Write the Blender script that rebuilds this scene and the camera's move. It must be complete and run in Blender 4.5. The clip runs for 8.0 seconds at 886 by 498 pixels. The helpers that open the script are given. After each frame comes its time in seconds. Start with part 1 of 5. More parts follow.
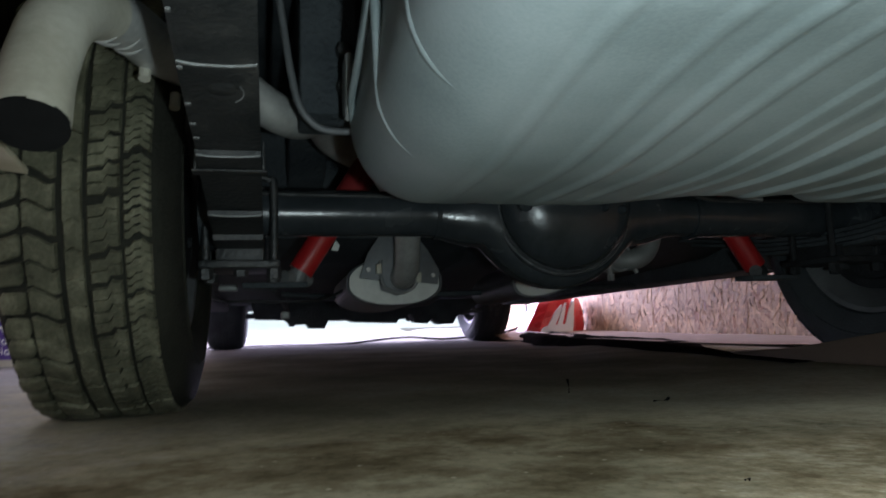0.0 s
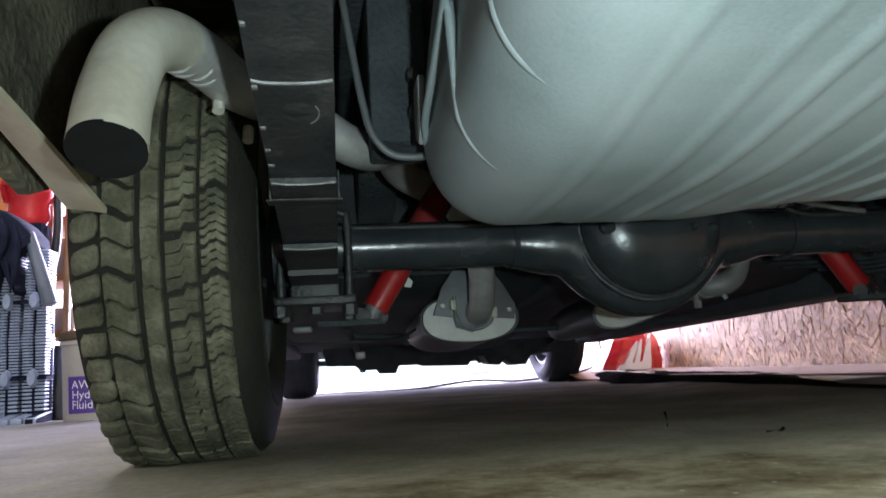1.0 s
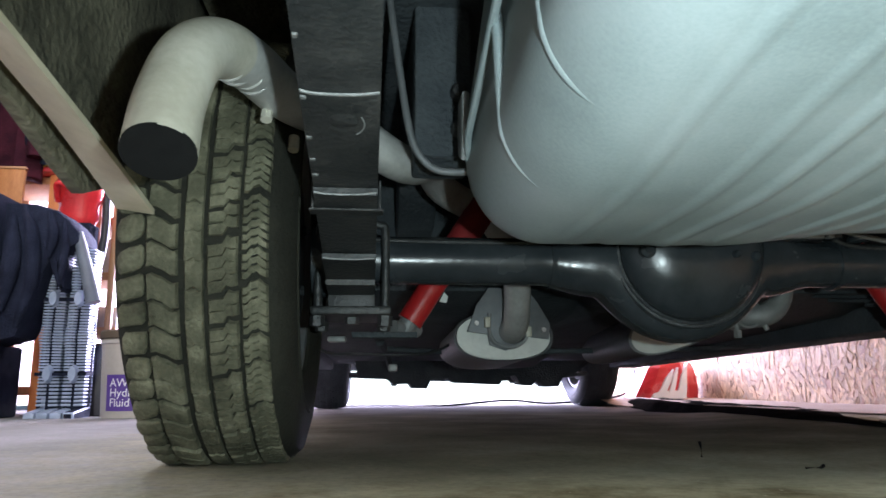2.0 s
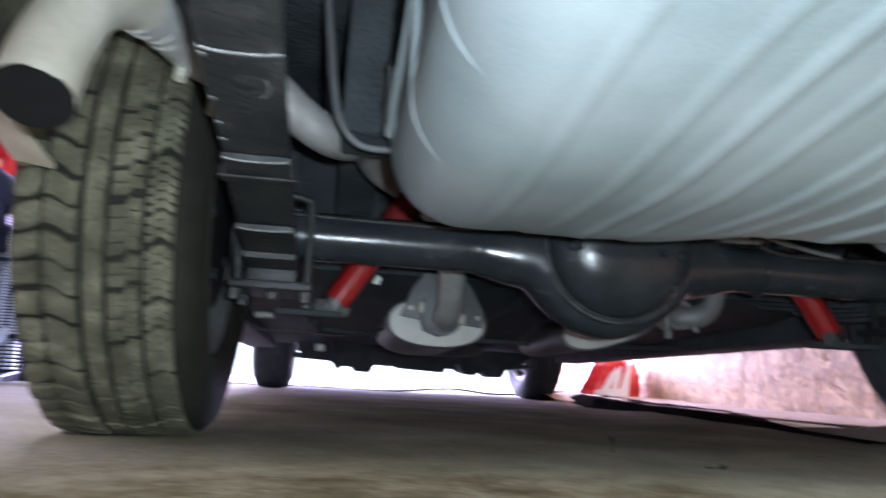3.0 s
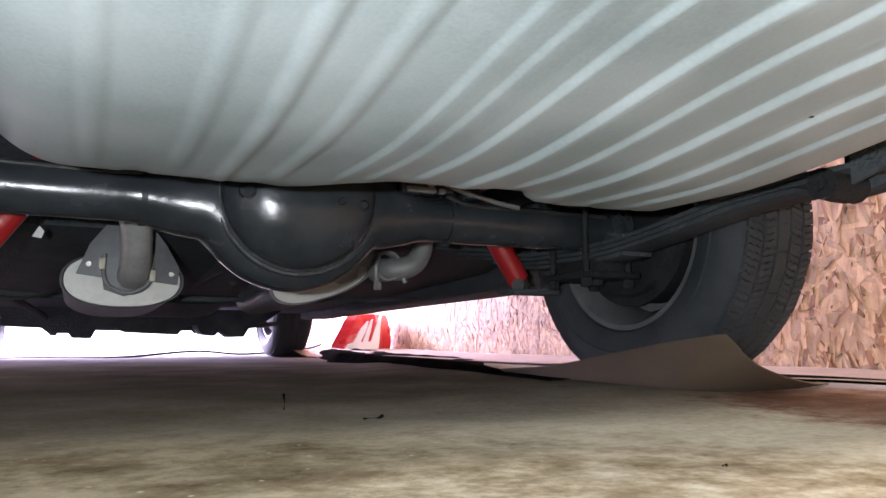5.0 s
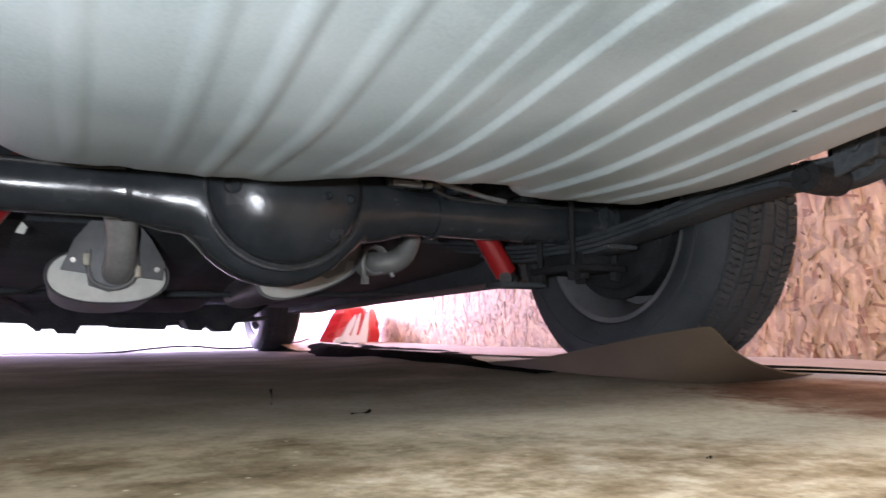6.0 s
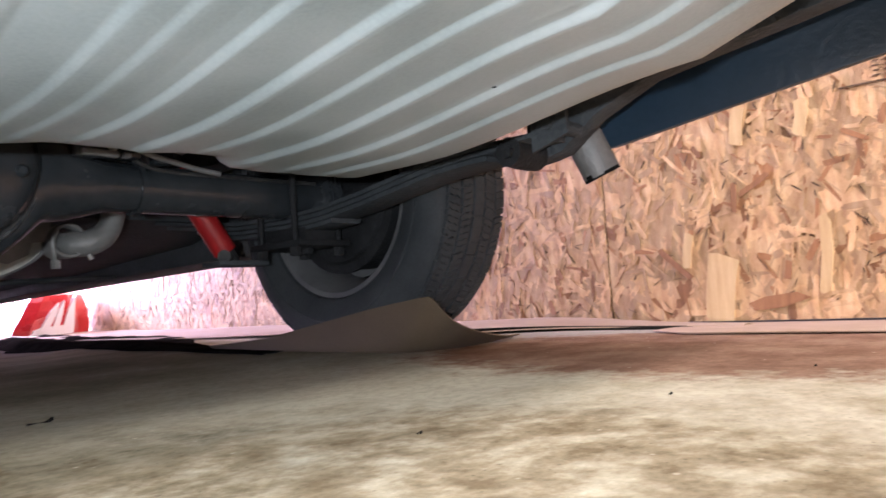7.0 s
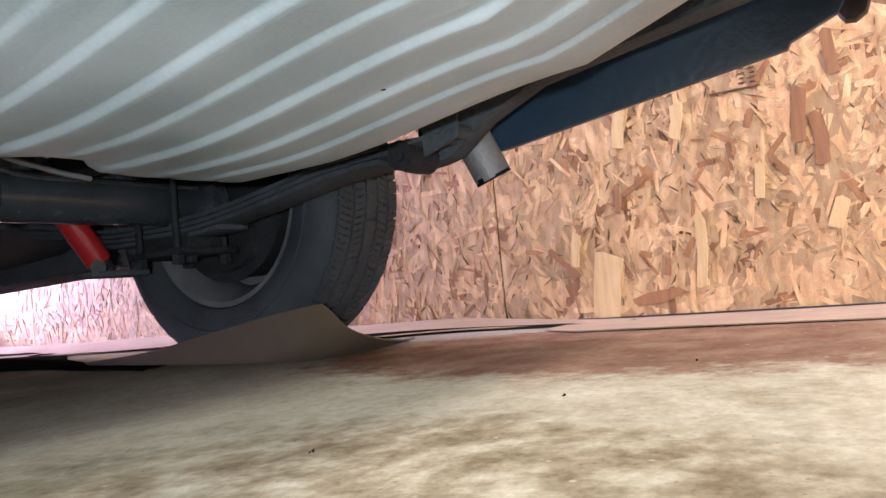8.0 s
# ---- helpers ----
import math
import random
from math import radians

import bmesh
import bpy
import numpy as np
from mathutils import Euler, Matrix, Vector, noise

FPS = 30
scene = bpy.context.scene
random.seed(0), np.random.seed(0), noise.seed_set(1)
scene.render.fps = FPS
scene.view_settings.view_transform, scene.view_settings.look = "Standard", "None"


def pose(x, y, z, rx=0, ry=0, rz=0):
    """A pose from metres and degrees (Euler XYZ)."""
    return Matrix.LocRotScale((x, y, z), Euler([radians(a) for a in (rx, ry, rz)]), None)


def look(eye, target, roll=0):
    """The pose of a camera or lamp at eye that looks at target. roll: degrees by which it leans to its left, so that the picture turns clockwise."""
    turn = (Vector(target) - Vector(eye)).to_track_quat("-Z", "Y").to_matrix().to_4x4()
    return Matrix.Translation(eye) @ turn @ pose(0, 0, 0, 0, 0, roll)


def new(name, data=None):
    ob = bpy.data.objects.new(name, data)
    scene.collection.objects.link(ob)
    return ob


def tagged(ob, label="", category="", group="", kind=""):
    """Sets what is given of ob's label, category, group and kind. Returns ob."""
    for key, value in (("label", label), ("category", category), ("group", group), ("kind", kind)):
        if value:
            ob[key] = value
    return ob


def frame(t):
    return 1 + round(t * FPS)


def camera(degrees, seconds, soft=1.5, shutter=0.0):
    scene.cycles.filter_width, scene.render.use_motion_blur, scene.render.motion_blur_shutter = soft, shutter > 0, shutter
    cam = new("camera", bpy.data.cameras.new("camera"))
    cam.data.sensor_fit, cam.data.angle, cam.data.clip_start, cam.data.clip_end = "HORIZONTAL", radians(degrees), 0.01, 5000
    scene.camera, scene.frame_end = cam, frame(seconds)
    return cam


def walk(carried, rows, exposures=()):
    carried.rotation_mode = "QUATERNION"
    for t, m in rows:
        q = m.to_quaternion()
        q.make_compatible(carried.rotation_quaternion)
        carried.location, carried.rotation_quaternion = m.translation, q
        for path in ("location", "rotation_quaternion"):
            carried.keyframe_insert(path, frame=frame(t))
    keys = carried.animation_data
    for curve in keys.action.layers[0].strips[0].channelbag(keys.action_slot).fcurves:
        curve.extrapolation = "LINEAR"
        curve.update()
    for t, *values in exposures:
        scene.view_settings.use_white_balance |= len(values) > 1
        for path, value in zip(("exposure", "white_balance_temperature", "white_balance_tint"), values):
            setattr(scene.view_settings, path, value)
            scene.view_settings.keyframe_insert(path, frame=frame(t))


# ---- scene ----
cam = camera(64.1, 8.0, shutter=0.4)
PATH = [
    (0, (-0.511, -1.145, 0.116), (-0.032, 0.788, 0.308), -1.6),
    (0.2, (-0.515, -1.13, 0.111), (-0.005, 0.80, 0.372), -3.2),
    (0.4, (-0.520, -1.114, 0.104), (-0.14, 0.825, 0.446), -3.4),
    (0.5, (-0.522, -1.108, 0.102), (-0.191, 0.83, 0.468), -2.6),
    (0.6, (-0.523, -1.1045, 0.101), (-0.202, 0.834, 0.380), -3.3),
    (0.7, (-0.5235, -1.101, 0.1003), (-0.206, 0.838, 0.347), -4.5),
    (0.8, (-0.5238, -1.098, 0.0998), (-0.210, 0.843, 0.356), -4.3),
    (0.9, (-0.5239, -1.0965, 0.0993), (-0.214, 0.849, 0.389), -4.0),
    (1, (-0.524, -1.095, 0.099), (-0.218, 0.854, 0.424), -3.5),
    (1.2, (-0.5244, -1.095, 0.0994), (-0.228, 0.854, 0.441), -3.3),
    (1.5, (-0.525, -1.095, 0.1), (-0.233, 0.855, 0.433), -3.2),
    (1.7, (-0.526, -1.096, 0.096), (-0.262, 0.854, 0.453), -2.3),
    (2.8, (-0.507, -1.089, 0.098), (-0.35, 0.866, 0.489), 3.9),
    (3, (-0.469, -1.085, 0.092), (-0.162, 0.861, 0.437), 2.9),
    (3.5, (-0.383, -1.076, 0.088), (0.169, 0.818, 0.411), 4.3),
    (4, (-0.323, -1.073, 0.092), (0.486, 0.732, 0.386), 2.3),
    (4.5, (-0.314, -1.066, 0.094), (0.574, 0.707, 0.351), 0.7),
    (5.8, (-0.315, -1.069, 0.094), (0.608, 0.69, 0.323), -0.5),
    (6, (-0.313, -1.068, 0.096), (0.629, 0.683, 0.316), -0.4),
    (6.2, (-0.281, -1.043, 0.095), (0.93, 0.539, 0.266), -1.3),
    (6.5, (-0.28, -1.045, 0.103), (1.142, 0.358, 0.2), -3.6),
    (7, (-0.271, -1.05, 0.101), (1.247, 0.247, 0.221), -3.7),
    (7.5, (-0.264, -1.047, 0.107), (1.395, 0.066, 0.205), -5.5),
    (8, (-0.258, -1.043, 0.106), (1.436, 0.015, 0.207), -5.3),
]
EXPOSURES = [(0.0, 0.0, 5750, -1), (0.5, 0.6, 5750, -3), (1.0, 0.95, 5750, -3), (1.7, 1.2, 5750, -3), (2.8, 1.52, 5450, 5), (3.1, 1.55, 5600, 11), (3.5, 1.62, 5900, 16),
             (4.5, 1.82, 6050, 15), (6.0, 1.82, 6050, 17), (6.5, 1.78, 6050, 18), (7.0, 1.78, 6020, 17), (8.0, 1.69, 5850, 14)]
walk(cam, [(t, look(eye, target, roll)) for t, eye, target, roll in PATH],
     exposures=EXPOSURES)

# ---- light ----
world = bpy.data.worlds.new("world")
scene.world = world
world.use_nodes = True
wn = world.node_tree.nodes
sky = wn.new("ShaderNodeTexSky")
sky.sky_type, sky.sun_disc = "NISHITA", False
sky.sun_elevation, sky.sun_rotation = radians(35), radians(20)
world.node_tree.links.new(sky.outputs[0], wn["Background"].inputs[0])
wn["Background"].inputs[1].default_value = 0.15


def lamp(name, kind, m, energy, colour, size=0.1, size_y=None, cone=None):
    data = bpy.data.lights.new(name, kind)
    data.energy, data.color = energy, colour
    if kind == "AREA":
        data.shape, data.size, data.size_y = "RECTANGLE", size, size_y or size
    elif kind == "SUN":
        data.angle = size
    else:
        data.shadow_soft_size = size
    if cone:
        data.spot_size, data.spot_blend = radians(cone), 0.6
    ob = new(name, data)
    ob.matrix_world = m
    return ob


lamp("sun", "SUN", look((0, 0, 0), (-0.25, -1.0, -0.9)), 5.0, (1.0, 0.96, 0.9), radians(6))
lamp("doorway_daylight", "AREA", look((-0.1, 5.75, 1.1), (0.3, 0, 0.5)), 850, (0.84, 0.68, 1.0), 2.8, 2.0)
lamp("hand_torch_light", "SPOT", look((-0.43, -1.13, 0.105), (-0.01, 0.0, 0.48)), 11.3, (0.96, 1.0, 0.975), 0.010, cone=125)
# Three unseen lamps, added to brighten the board wall, floor and left clutter.
lamp("added_rear_light", "AREA", look((1.0, -2.72, 1.80), (1.1, -0.8, 0.3)), 44, (1.0, 0.85, 0.70), 1.2, 0.2)
lamp("added_rear_light", "AREA", look((-0.75, -3.36, 1.50), (-0.1, -0.9, 0.2)), 58, (1.0, 0.89, 0.76), 1.2, 0.2)
lamp("added_left_light", "AREA", look((-1.55, 0.6, 2.46), (-1.6, 0.9, 0)), 10, (0.95, 0.95, 1.0), 0.2, 1.2)


# ---- materials ----
def material(name, colours, rough=0.6, metal=0.0, scale=8.0, detail=6.0, spread=(0.35, 0.65), bump=0.1, bump_scale=80.0,
             rough_var=0.12, vary=0.0, fine=0.25, coat=0.0, spec=0.5, stretch=(1, 1, 1)):
    """A surface of two or more colours mixed by coarse and fine noise, with relief and uneven gloss."""
    m = bpy.data.materials.new(name)
    m.use_nodes = True
    n, li = m.node_tree.nodes, m.node_tree.links
    b = n["Principled BSDF"]
    co, mp = n.new("ShaderNodeTexCoord"), n.new("ShaderNodeMapping")
    mp.inputs["Scale"].default_value = stretch
    li.new(co.outputs["Object"], mp.inputs[0])
    a, f = n.new("ShaderNodeTexNoise"), n.new("ShaderNodeTexNoise")
    a.inputs["Scale"].default_value, a.inputs["Detail"].default_value = scale, detail
    f.inputs["Scale"].default_value, f.inputs["Detail"].default_value = bump_scale, 4.0
    mix = n.new("ShaderNodeMix")
    mix.inputs[0].default_value = fine
    for t in (a, f):
        li.new(mp.outputs[0], t.inputs["Vector"])
    li.new(a.outputs["Fac"], mix.inputs[2]), li.new(f.outputs["Fac"], mix.inputs[3])
    ramp = n.new("ShaderNodeValToRGB")
    el = ramp.color_ramp.elements
    while len(el) < len(colours):
        el.new(0.5)
    for k, c in enumerate(colours):
        el[k].position = spread[0] + (spread[1] - spread[0]) * k / max(1, len(colours) - 1)
        el[k].color = (*c, 1)
    li.new(mix.outputs[0], ramp.inputs[0])
    out = ramp.outputs[0]
    if vary:
        info, hsv, mr = n.new("ShaderNodeNewGeometry"), n.new("ShaderNodeHueSaturation"), n.new("ShaderNodeMapRange")
        mr.inputs[3].default_value, mr.inputs[4].default_value = 1 - vary, 1 + vary
        li.new(info.outputs["Random Per Island"], mr.inputs[0]), li.new(mr.outputs[0], hsv.inputs["Value"])
        li.new(out, hsv.inputs["Color"])
        out = hsv.outputs[0]
    li.new(out, b.inputs["Base Color"])
    rr = n.new("ShaderNodeMapRange")
    rr.inputs[3].default_value, rr.inputs[4].default_value = max(0.03, rough - rough_var), min(1, rough + rough_var)
    li.new(a.outputs["Fac"], rr.inputs[0]), li.new(rr.outputs[0], b.inputs["Roughness"])
    b.inputs["Metallic"].default_value, b.inputs["Specular IOR Level"].default_value = metal, spec
    if coat:
        b.inputs["Coat Weight"].default_value, b.inputs["Coat Roughness"].default_value = coat, 0.15
    bm_node = n.new("ShaderNodeBump")
    bm_node.inputs["Strength"].default_value, bm_node.inputs["Distance"].default_value = bump, 0.01
    li.new(f.outputs["Fac"], bm_node.inputs["Height"]), li.new(bm_node.outputs[0], b.inputs["Normal"])
    return m


M = {
    "tank": material("silver_tank_paint", [(0.238, 0.284, 0.291), (0.305, 0.355, 0.364), (0.362, 0.407, 0.419)], 0.46, 0.25, 7, bump=0.03, bump_scale=300),
    "axle": material("gloss_black_paint", [(0.018, 0.022, 0.025), (0.034, 0.039, 0.043)], 0.24, 0, 14, bump=0.06, bump_scale=70, spec=0.4),
    "cast": material("rough_black_casting", [(0.020, 0.023, 0.026), (0.038, 0.042, 0.044), (0.075, 0.078, 0.078)], 0.40, 0, 60, spread=(0.38, 0.72), bump=0.35, bump_scale=240, spec=0.5),
    "black": material("black_undercoat", [(0.032, 0.038, 0.043), (0.064, 0.072, 0.077)], 0.75, 0, 10, bump=0.5, bump_scale=120, spec=0.15),
    "spring": material("worn_black_steel", [(0.012, 0.014, 0.015), (0.023, 0.024, 0.024), (0.054, 0.053, 0.049)], 0.5, 0.1, 18, spread=(0.35, 0.75), bump=0.25, bump_scale=150),
    "edge": material("bare_steel_edge", [(0.25, 0.24, 0.22), (0.45, 0.44, 0.42)], 0.4, 0.8, 30),
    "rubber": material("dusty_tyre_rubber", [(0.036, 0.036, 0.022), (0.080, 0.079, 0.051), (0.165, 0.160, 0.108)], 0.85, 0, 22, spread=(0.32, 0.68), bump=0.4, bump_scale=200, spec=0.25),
    # Darker, bluer copy for wheels in dimmer light; haze is in the colour.
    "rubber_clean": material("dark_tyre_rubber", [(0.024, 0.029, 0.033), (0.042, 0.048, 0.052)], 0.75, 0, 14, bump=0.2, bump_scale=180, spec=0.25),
    # Darker than bare rubber: the grooves' shade is mixed into this colour.
    "rubber_base": material("dusty_shaded_groove_rubber", [(0.011, 0.011, 0.008), (0.022, 0.022, 0.016)], 0.9, 0, 14, bump=0.3, bump_scale=180, spec=0.2),
    "wear": material("brown_black_rubber", [(0.020, 0.013, 0.010), (0.042, 0.027, 0.020)], 0.55, 0, 12, bump=0.2),
    # Near black: dimness inside the wheels and on the right spring is painted in.
    "grime": material("shade_darkened_black", [(0.010, 0.011, 0.012), (0.022, 0.024, 0.026)], 0.7, 0, 20, bump=0.4, bump_scale=160, spec=0.2),
    "rim": material("dull_painted_rim", [(0.10, 0.106, 0.11), (0.16, 0.166, 0.17)], 0.55, 0.3, 12),
    "pipe": material("aluminised_exhaust_steel", [(0.345, 0.325, 0.255), (0.415, 0.396, 0.318), (0.505, 0.488, 0.412)], 0.5, 0.2, 13, bump=0.06, bump_scale=120),
    "silver_pipe": material("bright_bent_steel", [(0.30, 0.302, 0.285), (0.38, 0.382, 0.362), (0.47, 0.472, 0.452)], 0.38, 0.35, 13, bump=0.08, bump_scale=120),
    "dull": material("dull_grey_steel", [(0.14, 0.145, 0.145), (0.24, 0.245, 0.24)], 0.6, 0.4, 11, bump=0.2, bump_scale=120),
    "muffler": material("grey_muffler_steel", [(0.40, 0.41, 0.38), (0.56, 0.57, 0.53)], 0.55, 0.3, 9),
    "grey_pipe": material("weathered_grey_pipe", [(0.18, 0.185, 0.18), (0.27, 0.275, 0.265)], 0.55, 0.3, 10, bump=0.1),
    "soot": material("black_soot", [(0.004, 0.004, 0.004), (0.01, 0.01, 0.01)], 0.95, spec=0.05),
    "red": material("red_shock_paint", [(0.27, 0.010, 0.012), (0.36, 0.018, 0.018)], 0.35, 0, 8, coat=0.3),
    "under": material("underbody_coating", [(0.046, 0.043, 0.028), (0.130, 0.121, 0.080), (0.25, 0.225, 0.150)], 0.85, 0, 9, spread=(0.35, 0.75), bump=0.7, bump_scale=90),
    "cream": material("cream_lip_paint", [(0.38, 0.345, 0.24), (0.53, 0.49, 0.365)], 0.55, 0, 16),
    "blue": material("dark_blue_body_paint", [(0.012, 0.030, 0.055), (0.024, 0.050, 0.082)], 0.4, 0, 6, bump=0.1),
    "chrome": material("chromed_steel", [(0.55, 0.55, 0.55), (0.7, 0.7, 0.7)], 0.15, 1.0, 5, bump=0.02),
    "card": material("brown_cardboard", [(0.078, 0.055, 0.032), (0.102, 0.075, 0.046)], 0.85, 0, 9, bump=0.1, bump_scale=220),
    "paper": material("pale_builders_paper", [(0.24, 0.175, 0.125), (0.31, 0.24, 0.18)], 0.85, 0, 7, bump=0.3, bump_scale=30),
    "osb": material("oriented_strand_flakes", [(0.32, 0.180, 0.083), (0.45, 0.294, 0.150), (0.56, 0.410, 0.236)], 0.7, 0, 16, spread=(0.3, 0.7), bump=0.3, bump_scale=260, vary=0.34, stretch=(1, 3, 1)),
    "osb_base": material("oriented_strand_core", [(0.12, 0.064, 0.028), (0.22, 0.13, 0.060)], 0.8, 0, 30, bump=0.6, bump_scale=120),
    "wood": material("pine_shelf_wood", [(0.34, 0.185, 0.085), (0.45, 0.26, 0.13)], 0.6, 0, 10, stretch=(6, 6, 1)),
    "wall": material("painted_board_wall", [(0.46, 0.44, 0.40), (0.56, 0.54, 0.50)], 0.8, 0, 3, bump=0.2),
    "white": material("white_plastic", [(0.36, 0.335, 0.29), (0.44, 0.415, 0.37)], 0.4, 0, 6, bump=0.03),
    "purple": material("purple_label", [(0.07, 0.03, 0.22), (0.09, 0.045, 0.27)], 0.4, 0, 5, bump=0.02),
    "print": material("white_print", [(0.75, 0.75, 0.78), (0.82, 0.82, 0.85)], 0.5, 0, 5, bump=0.0),
    "grey": material("grey_ribbed_plastic", [(0.26, 0.31, 0.42), (0.38, 0.43, 0.55)], 0.4, 0, 9, bump=0.05),
    "sleeve": material("slate_grey_plastic", [(0.085, 0.10, 0.125), (0.13, 0.15, 0.18)], 0.4, 0, 9, bump=0.05),
    "navy": material("navy_cloth", [(0.008, 0.010, 0.020), (0.022, 0.026, 0.046)], 0.9, 0, 12, bump=0.6, bump_scale=150, spec=0.1),
    "redp": material("red_plastic", [(0.45, 0.012, 0.02), (0.62, 0.03, 0.035)], 0.3, 0, 6, bump=0.03),
    "orange": material("orange_board", [(0.55, 0.20, 0.06), (0.70, 0.30, 0.10)], 0.6, 0, 7),
    "yellow": material("yellow_plastic", [(0.62, 0.42, 0.06), (0.75, 0.55, 0.12)], 0.4, 0, 6),
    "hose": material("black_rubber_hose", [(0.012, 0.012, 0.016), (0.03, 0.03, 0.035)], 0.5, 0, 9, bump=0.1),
    "tarp": material("dark_grey_tarpaulin", [(0.006, 0.006, 0.006), (0.015, 0.014, 0.013)], 0.95, 0, 9, bump=0.4, bump_scale=40, spec=0.0),
    "ink": material("stamp_ink_and_gap_shade", [(0.07, 0.045, 0.025), (0.12, 0.075, 0.04)], 0.8, 0, 40),
}


def concrete():
    """Worn slab: blotches, brown dirt near the car's tail, and one reddish fluid stain."""
    m = bpy.data.materials.new("stained_concrete")
    m.use_nodes = True
    n, li = m.node_tree.nodes, m.node_tree.links
    b = n["Principled BSDF"]
    co = n.new("ShaderNodeTexCoord")

    def noise_tex(scale, detail, rough=0.6, stretch=(1, 1, 1)):
        mp, t = n.new("ShaderNodeMapping"), n.new("ShaderNodeTexNoise")
        mp.inputs["Scale"].default_value = stretch
        t.inputs["Scale"].default_value, t.inputs["Detail"].default_value, t.inputs["Roughness"].default_value = scale, detail, rough
        li.new(co.outputs["Object"], mp.inputs[0]), li.new(mp.outputs[0], t.inputs["Vector"])
        return t.outputs["Fac"]

    def ramp(fac, stops):
        r = n.new("ShaderNodeValToRGB")
        el = r.color_ramp.elements
        while len(el) < len(stops):
            el.new(0.5)
        for e, (p, c) in zip(el, stops):
            e.position, e.color = p, (*c, 1)
        li.new(fac, r.inputs[0])
        return r.outputs[0]

    def blend(fac, a, c, kind="MIX"):
        x = n.new("ShaderNodeMix")
        x.data_type, x.blend_type = "RGBA", kind
        if isinstance(fac, float):
            x.inputs[0].default_value = fac
        else:
            li.new(fac, x.inputs[0])
        li.new(a, x.inputs[6])
        if isinstance(c, tuple):
            x.inputs[7].default_value = (*c, 1)
        else:
            li.new(c, x.inputs[7])
        return x.outputs[2]

    def spot(place, size, edge):
        mp, g, noisy, mr = n.new("ShaderNodeMapping"), n.new("ShaderNodeVectorMath"), n.new("ShaderNodeMath"), n.new("ShaderNodeMapRange")
        mp.vector_type = "TEXTURE"
        mp.inputs["Location"].default_value, mp.inputs["Scale"].default_value = place, size
        g.operation, noisy.operation = "LENGTH", "ADD"
        li.new(co.outputs["Object"], mp.inputs[0]), li.new(mp.outputs[0], g.inputs[0])
        li.new(g.outputs["Value"], noisy.inputs[0]), li.new(noise_tex(19, 10, 0.7), noisy.inputs[1])
        mr.inputs[1].default_value, mr.inputs[2].default_value, mr.inputs[3].default_value, mr.inputs[4].default_value = 1.5 - edge, 1.5 + edge, 1, 0
        li.new(noisy.outputs[0], mr.inputs[0])
        return mr.outputs[0]

    base = ramp(noise_tex(3.2, 8), [(0.33, (0.185, 0.170, 0.118)), (0.5, (0.268, 0.248, 0.180)), (0.66, (0.36, 0.34, 0.258))])
    pale = ramp(noise_tex(7.0, 11, 0.66), [(0.34, (0.305, 0.292, 0.222)), (0.48, (0.36, 0.350, 0.274)), (0.64, (0.405, 0.395, 0.315))])
    outer = ramp(noise_tex(2.5, 7), [(0.35, (0.19, 0.182, 0.165)), (0.65, (0.28, 0.272, 0.256))])
    light = ramp(noise_tex(13, 12, 0.68), [(0.36, (0.26, 0.236, 0.168)), (0.46, (0.335, 0.312, 0.240)), (0.64, (0.42, 0.400, 0.322))])
    crust = ramp(noise_tex(26, 12, 0.66), [(0.36, (0.150, 0.122, 0.076)), (0.47, (0.225, 0.193, 0.128)), (0.56, (0.32, 0.286, 0.204)), (0.68, (0.42, 0.392, 0.302))])
    flaky = ramp(noise_tex(20, 12, 0.64), [(0.38, (0.155, 0.126, 0.080)), (0.48, (0.235, 0.203, 0.140)), (0.56, (0.315, 0.290, 0.214)), (0.66, (0.41, 0.388, 0.305))])
    soil = ramp(noise_tex(10, 10, 0.68), [(0.38, (0.080, 0.066, 0.040)), (0.48, (0.130, 0.113, 0.073)), (0.62, (0.22, 0.200, 0.14))])
    stain = ramp(noise_tex(12, 7, 0.6), [(0.35, (0.145, 0.088, 0.062)), (0.5, (0.185, 0.120, 0.086)), (0.68, (0.235, 0.165, 0.120))])
    under = spot((-0.05, 0.6, 0), (0.95, 1.55, 1), 0.2)
    c = blend(under, outer, base)
    c = blend(spot((0.32, -0.60, 0), (0.56, 0.46, 1), 0.40), c, pale)
    c = blend(spot((0.33, -0.99, 0), (0.38, 0.27, 1), 0.30), c, light)
    c = blend(spot((-0.36, -0.74, 0), (0.50, 0.42, 1), 0.25), c, soil)
    c = blend(spot((-0.03, -0.74, 0), (0.20, 0.17, 1), 0.25), c, crust)
    c = blend(spot((0.10, -0.81, 0), (0.13, 0.22, 1), 0.22), c, flaky)
    c = blend(spot((0.73, -0.70, 0), (0.30, 0.50, 1), 0.12), c, stain)
    chips = n.new("ShaderNodeTexVoronoi")
    chips.inputs["Scale"].default_value = 30
    li.new(co.outputs["Object"], chips.inputs["Vector"])
    c = blend(ramp(chips.outputs["Distance"], [(0.03, (0.6, 0.6, 0.6)), (0.08, (0, 0, 0))]), c, (0.46, 0.43, 0.35))
    grain = ramp(noise_tex(85, 5, 0.75), [(0.36, (0.62, 0.61, 0.58)), (0.50, (0.97, 0.97, 0.97)), (0.62, (1.22, 1.22, 1.20))])
    c = blend(0.4, c, grain, "MULTIPLY")
    pits = n.new("ShaderNodeTexVoronoi")
    pits.inputs["Scale"].default_value = 75
    li.new(co.outputs["Object"], pits.inputs["Vector"])
    c = blend(ramp(pits.outputs["Distance"], [(0.05, (0.45, 0.45, 0.45)), (0.12, (0, 0, 0))]), c, (0.05, 0.042, 0.028))
